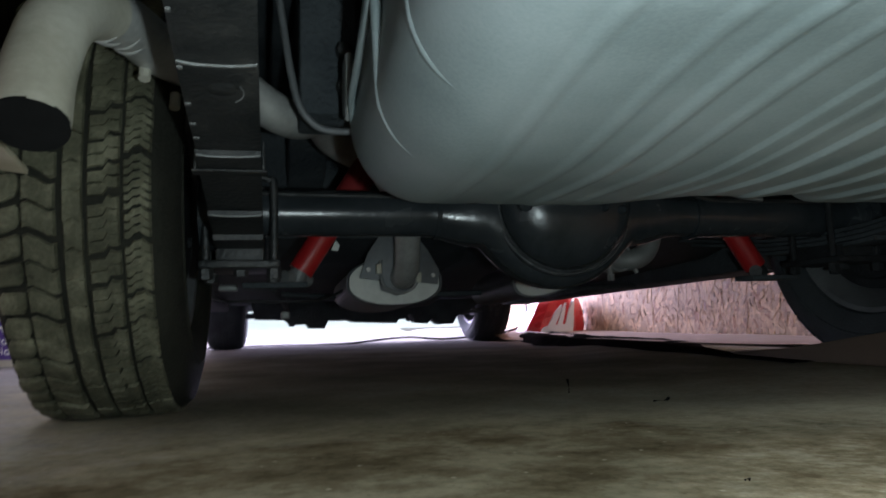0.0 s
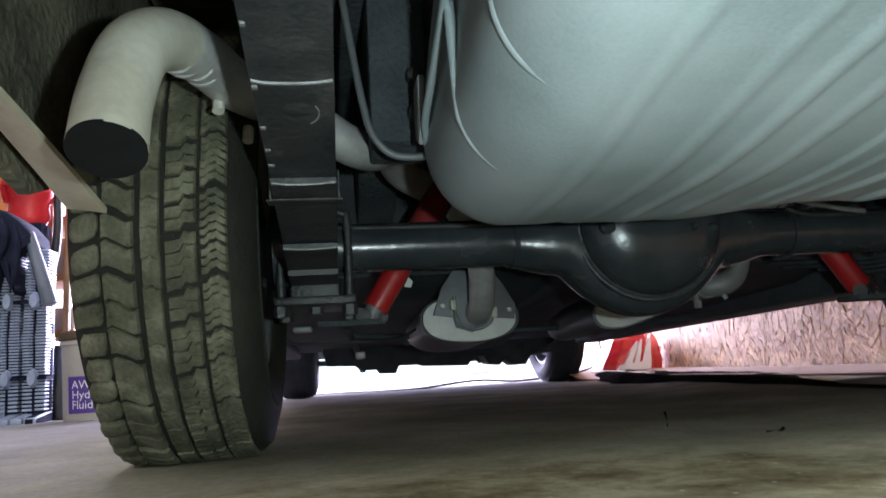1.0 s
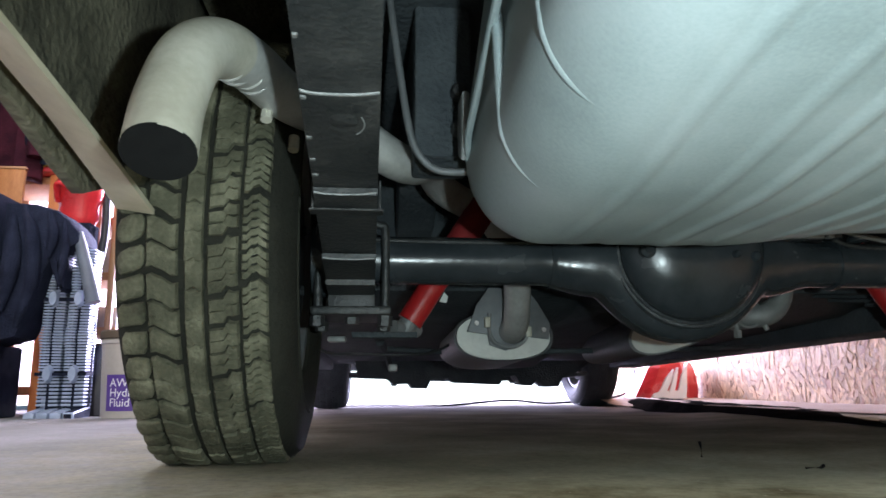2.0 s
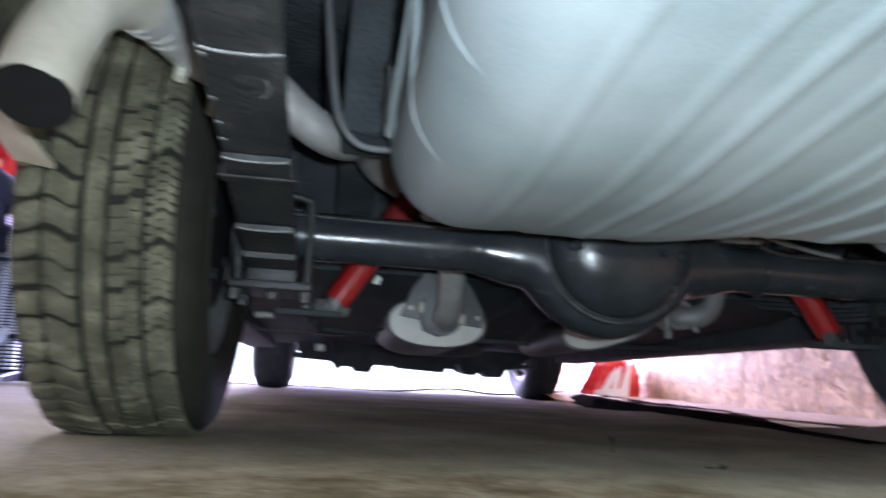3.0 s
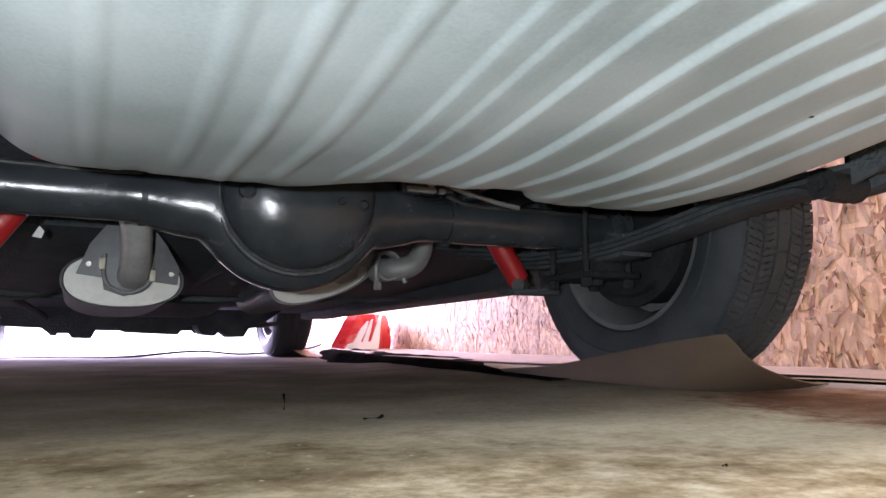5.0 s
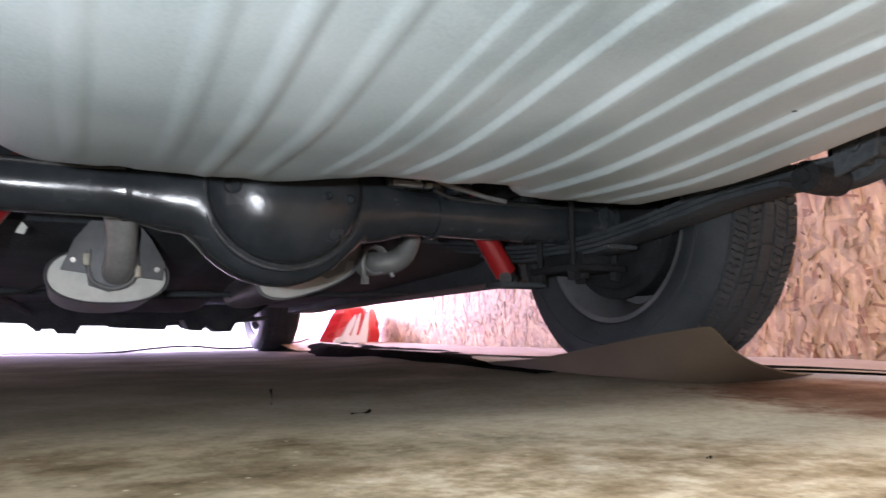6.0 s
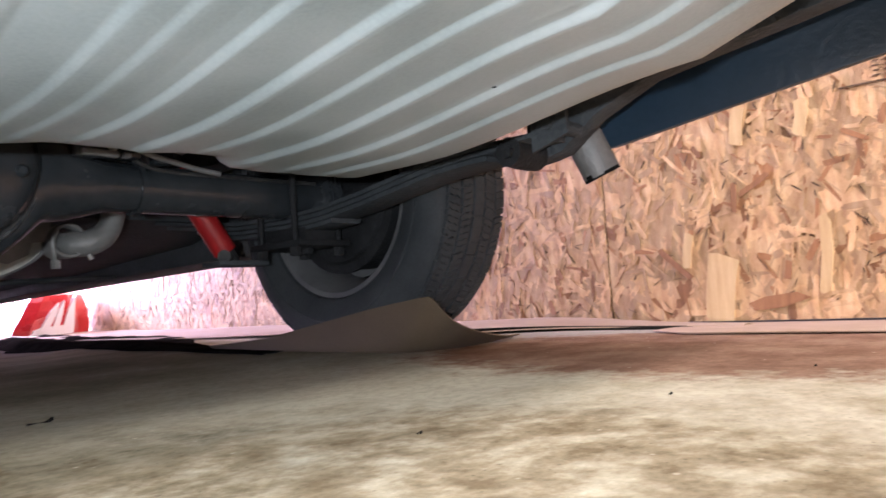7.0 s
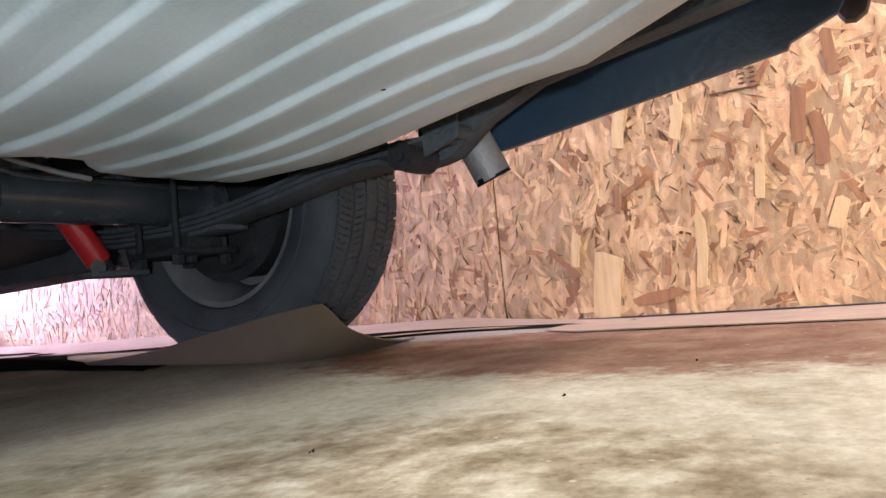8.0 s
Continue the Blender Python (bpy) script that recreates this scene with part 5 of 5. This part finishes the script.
for k, pts in enumerate(([(-0.165, 0.014), (0.050, 0.012), (0.056, 0.058), (0.02, 0.075), (-0.03, 0.060), (-0.08, 0.068), (-0.14, 0.050)], [(-0.115, 0.05), (-0.07, 0.055), (-0.035, 0.125), (-0.015, 0.19), (-0.06, 0.145)],
                         [(-0.055, 0.052), (-0.02, 0.058), (0.0, 0.13), (0.012, 0.20), (-0.02, 0.150)], [(0.0, 0.06), (0.055, 0.05), (0.060, 0.13), (0.068, 0.225), (0.030, 0.155)])):
    bm = bmesh.new()
    prism(bm, pts, "y", -0.083 - 0.003 * (k > 0), -0.050)
    part("stripe", bm, "print", sack, "slanted white print", False)

grey_bin = thing("bin", "grey plastic bin standing behind the sack", "bin", (0.98, 3.75, -0.01))
bm = bmesh.new()
prism(bm, [(-0.10, 0.0), (0.10, 0.0), (0.12, 0.24), (-0.12, 0.24)], "y", -0.12, 0.12, 0.015)
part("body", bm, "grey", grey_bin)
bm = bmesh.new()
box(bm, -0.13, 0.13, -0.13, 0.13, 0.24, 0.265, 0.008)
part("lid", bm, "grey", grey_bin)


EDGE = [(0.12, 0.535), (0.30, 0.545), (0.77, 0.60), (1.27, 0.665), (1.6, 0.675), (1.95, 0.69), (2.45, 0.79), (2.95, 0.90), (3.15, 0.98)]


def tarp_fn(u, v):
    y = 0.12 + 3.0 * u
    x0 = next(xa + (xb - xa) * (y - ya) / (yb - ya) for (ya, xa), (yb, xb) in zip(EDGE, EDGE[1:]) if y <= yb) + 0.012 * math.sin(19 * u) + 0.006 * math.sin(47 * u + 1)
    x = x0 + (0.05 + 0.24 * ease(0.05, 0.35, u)) * v
    ridge = math.exp(-((v - 0.30 - 0.12 * math.sin(9 * u)) / 0.24) ** 2)
    fold = 0.45 + 0.55 * abs(math.sin(13 * u + 3 * v)) * abs(math.sin(31 * u + 1.3))
    z = 0.005 + ridge * (0.015 * fold * ease(0.0, 0.3, u) + 0.007 * math.exp(-((u - 0.92) / 0.05) ** 2)) + 0.010 * ease(0.6, 1.0, v) * ease(0.2, 0.5, u) + 0.0015 * math.sin(90 * u + 9 * v)
    low = dip(x, y) + 0.004
    return Vector((x, y, low + (max(0.004, z * 0.8) - low) * ease(0.0, 0.22, v)))


sheet("tarpaulin", tarp_fn, 150, 14, 0.002, "tarp", "dark crumpled tarpaulin strip lying on the concrete", "tarpaulin")

# ---- clutter by the other wall ----
shelf = thing("shelf_unit", "open pine shelving with boards and packed boxes", "shelf", (-2.0, 2.6, 0))
for x, w in ((-0.045, 0.032), (0.162, 0.014), (0.243, 0.014), (-0.36, 0.02)):
    for y in (-0.19, 0.19):
        bm = bmesh.new()
        box(bm, x - w, x + w, y - 0.015, y + 0.015, -0.036, 1.9, 0.003)
        part("post", bm, "orange" if w > 0.03 else "wood", shelf)
for z in (0.06, 0.335, 0.60, 0.872, 1.07, 1.45, 1.85):
    bm = bmesh.new()
    box(bm, -0.40, 0.27, -0.172, 0.172, z, z + 0.04, 0.003)
    part("board", bm, "wood", shelf)


def carton(at, size, mat, label, name="carton"):
    t = thing(name, label, name, at)
    bm = bmesh.new()
    box(bm, -size[0] / 2, size[0] / 2, -size[1] / 2, size[1] / 2, 0, size[2], 0.006)
    part("body", bm, mat, t)
    bm = bmesh.new()
    box(bm, -size[0] / 2 + 0.004, size[0] / 2 - 0.004, -0.025, 0.025, size[2], size[2] + 0.002)
    part("tape", bm, "print", t)
    return t


carton((-1.81, 2.60, 0.641), (0.15, 0.28, 0.17), "white", "white cardboard carton on a pine shelf")
carton((-1.93, 2.58, 0.913), (0.09, 0.24, 0.13), "white", "small white carton on a pine shelf")
carton((-1.80, 2.58, 0.376), (0.13, 0.26, 0.10), "white", "flat white carton on a low pine shelf")
carton((-1.86, 2.60, 0.101), (0.26, 0.28, 0.20), "card", "brown cardboard carton on the lowest shelf")
carton((-2.20, 2.60, 0.641), (0.28, 0.28, 0.19), "card", "brown cardboard carton on a pine shelf")
carton((-1.84, 2.60, 1.111), (0.18, 0.28, 0.20), "white", "white cardboard carton on a high pine shelf")

# bucket
B_AT, B_R = Vector((-1.487, 2.03, -0.034)), 0.145
bucket = thing("bucket", "white plastic pail with purple label and tan lid", "bucket", B_AT)
bm = bmesh.new()
lathe(bm, [(0.0, 0.128), (0.004, 0.132), (0.30, B_R), (0.305, B_R + 0.006), (0.318, B_R + 0.006), (0.322, B_R)], "z", 48)
part("pail", bm, "white", bucket)
bm = bmesh.new()
lathe(bm, [(0.322, 0.150), (0.326, 0.155), (0.352, 0.155), (0.358, 0.150), (0.352, 0.135), (0.350, 0.02)], "z", 48)
part("lid", bm, "card", bucket, "tan plastic lid")
face_a = math.atan2(-1.09 - B_AT.y, -0.52 - B_AT.x)


def on_pail(x, z, off):
    """A place on the pail's side, x metres round it from the side that faces the car's tail."""
    r = 0.132 + (B_R - 0.132) * (z / 0.30) + off
    a = face_a + x / 0.14
    return Vector((r * math.cos(a), r * math.sin(a), z))


bm = bmesh.new()
for i in range(16):
    for x0, x1 in ((-0.132 + 0.0131 * i, -0.132 + 0.0131 * (i + 1)),):
        q = [bm.verts.new(on_pail(x, z, o)) for o in (0.0012,) for x, z in ((x0, 0.035), (x1, 0.035), (x1, 0.178), (x0, 0.178))]
        bm.faces.new(q)
bmesh.ops.remove_doubles(bm, verts=bm.verts, dist=1e-5)
part("label", bm, "purple", bucket, "purple paper label")


def lettering(text, size, x, z, parent):
    curve = bpy.data.curves.new("lettering", "FONT")
    curve.body, curve.size, curve.resolution_u = text, size, 3
    tmp = bpy.data.objects.new("lettering", curve)
    scene.collection.objects.link(tmp)
    me = bpy.data.meshes.new_from_object(tmp.evaluated_get(bpy.context.evaluated_depsgraph_get()))
    bpy.data.objects.remove(tmp)
    for v in me.vertices:
        v.co = on_pail(x + v.co.x, z + v.co.y, 0.0024)
    me.materials.clear()
    me.materials.append(M["print"])
    ob = new("lettering", me)
    ob.parent = parent
    return tagged(ob, "white lettering reading " + text)


for text, z in (("AW", 0.131), ("Hydraulic", 0.092), ("Fluid", 0.053)):
    lettering(text, 0.046, -0.112, z, bucket)

# large ribbed figure, a plain shape of one mesh
bm = bmesh.new()
for lx in (-0.050, 0.050):
    for k in range(52):
        z = 0.046 + 0.0122 * k
        y = -0.10 * max(0.0, z - 0.33) + 0.05 * max(0.0, 0.30 - z)
        bulge = 0.006 * math.exp(-((z - 0.30) / 0.03) ** 2)
        hw = 0.043 + bulge
        sh = lx + 0.05 * max(0.0, z - 0.33)
        if abs(z - 0.155) < 0.009 or abs(z - 0.462) < 0.009:
            continue
        for u0, u1 in ((sh - hw, sh - 0.0055), (sh + 0.0055, sh + hw)):
            box(bm, u0, u1, y - 0.046 - bulge, y + 0.045, z, z + 0.0074, 0.0016, 1)
    for z, dy, dx in ((0.156, -0.050, 0.0), (0.466, -0.072, 0.007)):
        r0 = lathe(bm, [(dy - 0.014, 0.004), (dy - 0.014, 0.015), (dy + 0.01, 0.020)], "y", 20, (0, 0, 0))
        for ring in r0:
            for v in ring:
                v.co.z = v.co.z * 1.9 + z
                v.co.x += lx + dx
    for u0, u1 in ((lx - 0.047, lx - 0.002), (lx + 0.002, lx + 0.047)):
        vs = box(bm, u0, u1, -0.13, 0.05, 0.0, 0.046, 0.008)
        for v in vs:
            if v.co.y < -0.06:
                v.co.z *= 0.6
n_grey = len(bm.faces)
for lx in (-0.050, 0.050):
    tube(bm, [(lx, 0.005, 0.02), (lx, 0.0, 0.33), (lx + 0.016, -0.03, 0.66)], 0.036, 10)
    for z in (0.148, 0.455):
        box(bm, lx - 0.052, lx + 0.052, -0.050 - 0.018 * (z > 0.3), 0.03, z, z + 0.014)
# Dark slab added behind the legs as the shade in their gaps.
box(bm, -0.095, 0.095, 0.012, 0.040, 0.03, 0.60, 0.004)
# draped coat: sloping shoulder, a long fold and the hanging mass beside it
prism(bm, [(-0.30, 0.86), (-0.12, 0.852), (-0.033, 0.826), (0.02, 0.785), (0.064, 0.732), (0.070, 0.69), (0.030, 0.665), (0.0, 0.64), (0.022, 0.50), (0.008, 0.486), (-0.018, 0.53), (-0.045, 0.60), (-0.062, 0.56),
           (-0.085, 0.46), (-0.11, 0.39), (-0.15, 0.30), (-0.30, 0.26)], "y", -0.15, 0.06, 0.018)
for line, r in (([(-0.16, -0.15, 0.84), (-0.11, -0.165, 0.70), (-0.10, -0.16, 0.52), (-0.15, -0.15, 0.34)], 0.030), ([(-0.06, -0.15, 0.82), (-0.03, -0.165, 0.72), (-0.045, -0.16, 0.62)], 0.022),
                ([(0.0, -0.15, 0.78), (0.018, -0.16, 0.66), (0.005, -0.155, 0.51)], 0.016), ([(-0.20, -0.15, 0.80), (-0.18, -0.17, 0.6), (-0.21, -0.16, 0.4)], 0.035)):
    tube(bm, line, lambda t: r * math.sin(math.pi * (0.12 + 0.76 * t)), 10)
n_navy = len(bm.faces)
tube(bm, [(0.048, -0.12, 0.735), (0.092, -0.13, 0.60), (0.142, -0.14, 0.440)], lambda t: 0.020 + 0.010 * t, 16)
bm.faces.ensure_lookup_table()
for i, f in enumerate(bm.faces):
    f.material_index = 0 if i < n_grey else 1 if i < n_navy else 2
for v in bm.verts:
    v.co.z -= 0.006 + 0.028 * (1 - ease(0.0, 0.14, v.co.z))
fig = tagged(mesh_object("statue", bm, ["grey", "navy", "sleeve"]), "large grey ribbed plastic figure draped in dark cloth", "statue")
fig.location = (-1.79, 2.06, 0)
bm = bmesh.new()
rings = lathe(bm, [(0.0, 0.05), (0.01, 0.075), (0.10, 0.085), (0.20, 0.07), (0.28, 0.035), (0.31, 0.03)], "z", 22)
for ring in rings:
    for k, v in enumerate(ring):
        v.co.xy *= 1 + 0.10 * math.sin(5 * k + 30 * v.co.z)
bag = tagged(mesh_object("bag", bm, "hose"), "small black plastic bag slumped beside the bucket", "bag")
bag.location = (-1.71, 2.24, -0.034)

# red helmet-like tool case, hose, board, jug, hanging coats
saw = thing("tool_case", "glossy red moulded plastic tool case on a stand", "tool case", (-1.88, 2.27, 0.835))
bm = bmesh.new()
lathe(bm, [(0.0, 0.075), (0.03, 0.09), (0.09, 0.085), (0.12, 0.102), (0.20, 0.108), (0.27, 0.085), (0.31, 0.035)], "z", 22)
bmesh.ops.scale(bm, vec=(1.0, 0.75, 1.0), verts=bm.verts)
part("shell", bm, "redp", saw)
bm = bmesh.new()
tube(bm, [(-0.075, -0.05, 0.10), (-0.06, -0.105, 0.17), (0.02, -0.11, 0.15), (0.085, -0.06, 0.21)], 0.014, 10)
part("handle", bm, "redp", saw)
bm = bmesh.new()
lathe(bm, [(-0.088, 0.010), (-0.085, 0.020), (-0.06, 0.024)], "y", 16, (-0.005, 0, 0.235))
part("cap", bm, "hose", saw)
bm = bmesh.new()
box(bm, -0.08, 0.08, -0.06, 0.05, -0.870, 0.0, 0.005)
part("stand", bm, "navy", saw)
bm = bmesh.new()
tube(bm, [(-1.80, 2.33, 1.25), (-1.778, 2.31, 1.02), (-1.766, 2.30, 0.86), (-1.775, 2.30, 0.70), (-1.81, 2.30, 0.56), (-1.86, 2.30, 0.42)], 0.018, 12)
tagged(mesh_object("hose", bm, "hose"), "thick black ribbed hose hanging from the shelf", "hose")
tub = thing("storage_bin", "red plastic storage bin with a yellow mark", "bin", (-2.11, 2.56, 1.111))
bm = bmesh.new()
prism(bm, [(-0.13, 0.0), (0.11, 0.0), (0.125, 0.20), (-0.145, 0.20)], "y", -0.22, 0.12, 0.012)
part("body", bm, "redp", tub)
bm = bmesh.new()
lathe(bm, [(-0.226, 0.05), (-0.218, 0.05)], "y", 24, (0.02, 0, 0.07))
part("mark", bm, "yellow", tub, "round yellow mark")
crate = thing("crate", "dark stacked storage crates by the wall", "crate", (-2.18, 2.02, -0.034))
for k in range(3):
    bm = bmesh.new()
    box(bm, -0.20, 0.16, -0.16, 0.16, 0.006 + 0.305 * k, 0.30 + 0.305 * k, 0.012)
    for j in range(4):
        box(bm, -0.19 + 0.09 * j, -0.13 + 0.09 * j, -0.166, -0.158, 0.06 + 0.305 * k, 0.25 + 0.305 * k, 0.003, 1)
    part("box", bm, "navy", crate)

# hanging coats and a leaning board between the crates and the shelf
def hung(name, label, at, half, tall, mat, seed, depth=0.05):
    """A coat on a hook: narrow shoulders, a falling body of uneven folds, an open hem."""
    rng = random.Random(seed)
    ph = [rng.uniform(0, 6.3) for _ in range(4)]
    bm = bmesh.new()
    rings = []
    for i in range(15):
        t = i / 14
        w = half * (0.25 + 0.75 * ease(0.0, 0.22, t)) * (0.92 + 0.10 * t)
        ring = []
        for k in range(28):
            a = 2 * math.pi * k / 28
            fold = 1 + 0.16 * ease(0.1, 0.5, t) * math.sin(6 * a + ph[0] + 1.5 * t) + 0.07 * math.sin(11 * a + ph[1])
            ring.append(bm.verts.new((w * math.cos(a) * (1 + 0.05 * math.sin(5 * t + ph[2])), depth * fold * math.sin(a) * (0.6 + 0.5 * t), tall * (1 - t) + 0.012 * math.sin(3 * a + ph[3]) * t)))
        rings.append(ring)
    for a, b in zip(rings, rings[1:]):
        for k in range(28):
            bm.faces.new((a[k], a[(k + 1) % 28], b[(k + 1) % 28], b[k]))
    bm.faces.new(rings[0]), bm.faces.new(rings[-1][::-1])
    coat = thing(name, label, "coat", at)
    part("cloth", bm, mat, coat)
    for side in (-1, 1):
        bm = bmesh.new()
        tube(bm, [(side * half * 0.55, -0.01, tall * 0.93), (side * half * 0.98, -0.03, tall * 0.70), (side * half * 1.02, -0.045, tall * 0.40), (side * half * 0.96, -0.05, tall * 0.16)], lambda t: 0.040 + 0.012 * math.sin(9 * t), 12)
        part("sleeve", bm, mat, coat)
    bm = bmesh.new()
    tube(bm, [(0, 0.02, tall - 0.02), (0, 0.015, tall + 0.05), (0.02, 0.02, tall + 0.08), (0.03, 0.03, tall + 0.06)], 0.004, 8)
    part("hook", bm, "dull", coat, "bent steel hook")
    return coat


M["maroon"] = material("dark_maroon_cloth", [(0.022, 0.006, 0.012), (0.060, 0.014, 0.024)], 0.9, 0, 14, bump=0.5, bump_scale=150, spec=0.1)
M["mustard"] = material("mustard_cloth", [(0.42, 0.26, 0.05), (0.58, 0.38, 0.09)], 0.85, 0, 10, bump=0.4, bump_scale=150)
M["brown_board"] = material("stained_orange_board", [(0.20, 0.075, 0.024), (0.36, 0.15, 0.045), (0.46, 0.21, 0.07)], 0.6, 0, 5, stretch=(5, 5, 1))
hung("coat", "dark maroon coat hanging on a hook by the wall", (-2.22, 2.33, 1.06), 0.13, 0.62, "maroon", 3)
hung("coat", "black coat hanging beside a maroon one", (-2.02, 2.34, 1.14), 0.09, 0.50, "navy", 8)
hung("coat", "mustard yellow jacket hanging on a hook by the wall", (-2.335, 2.16, 0.93), 0.055, 0.62, "mustard", 5, 0.045)
plank = thing("board", "orange-brown stained board leaning behind dark crates", "board", (-2.19, 2.235, -0.034))
bm = bmesh.new()
box(bm, -0.10, 0.075, -0.012, 0.012, 0.0, 1.12, 0.004)
part("panel", bm, "brown_board", plank)
bm = bmesh.new()
box(bm, -0.104, 0.079, -0.016, 0.016, 1.12, 1.132, 0.003)
part("edging", bm, "wood", plank, "pale worn edging strip")
toolbox = thing("tin", "small orange-red tin on a pine shelf", "tin", (-2.0, 2.47, 1.111))
bm = bmesh.new()
box(bm, -0.055, 0.055, -0.04, 0.04, 0.0, 0.075, 0.01)
part("body", bm, "redp", toolbox)
bm = bmesh.new()
box(bm, -0.058, 0.058, -0.043, 0.043, 0.075, 0.092, 0.006)
part("lid", bm, "orange", toolbox)

# ---- unseen light fittings, added to go with the extra lamps ----
for x, y, z, turned in ((1.0, -2.72, 1.83, 2), (-0.75, -3.39, 1.50, 1), (-1.55, 0.6, 2.49, 0)):
    fx = thing("tube_light", "unseen white tube fitting added to go with its lamp", "tube light", (x, y, z), "tube lights")
    fx.matrix_basis = (pose(x, y, z), pose(x, y, z, 90, 90, 0), pose(x, y, z, 0, 0, 90))[turned]
    bm = bmesh.new()
    box(bm, -0.09, 0.09, -0.64, 0.64, 0.03, 0.11, 0.01)
    part("housing", bm, "white", fx)
    bm = bmesh.new()
    tube(bm, [(0, -0.6, 0.015), (0, 0.6, 0.015)], 0.013, 12, 1)
    part("tube", bm, "print", fx)
    if turned == 2:
        for u in (-0.42, 0.42):
            bm = bmesh.new()
            tube(bm, [(0, u, 0.10), (0.004, u, 0.40), (0, u, CEIL - z)], 0.004, 8)
            part("hanging_chain", bm, "dull", fx, "thin steel hanging chain")
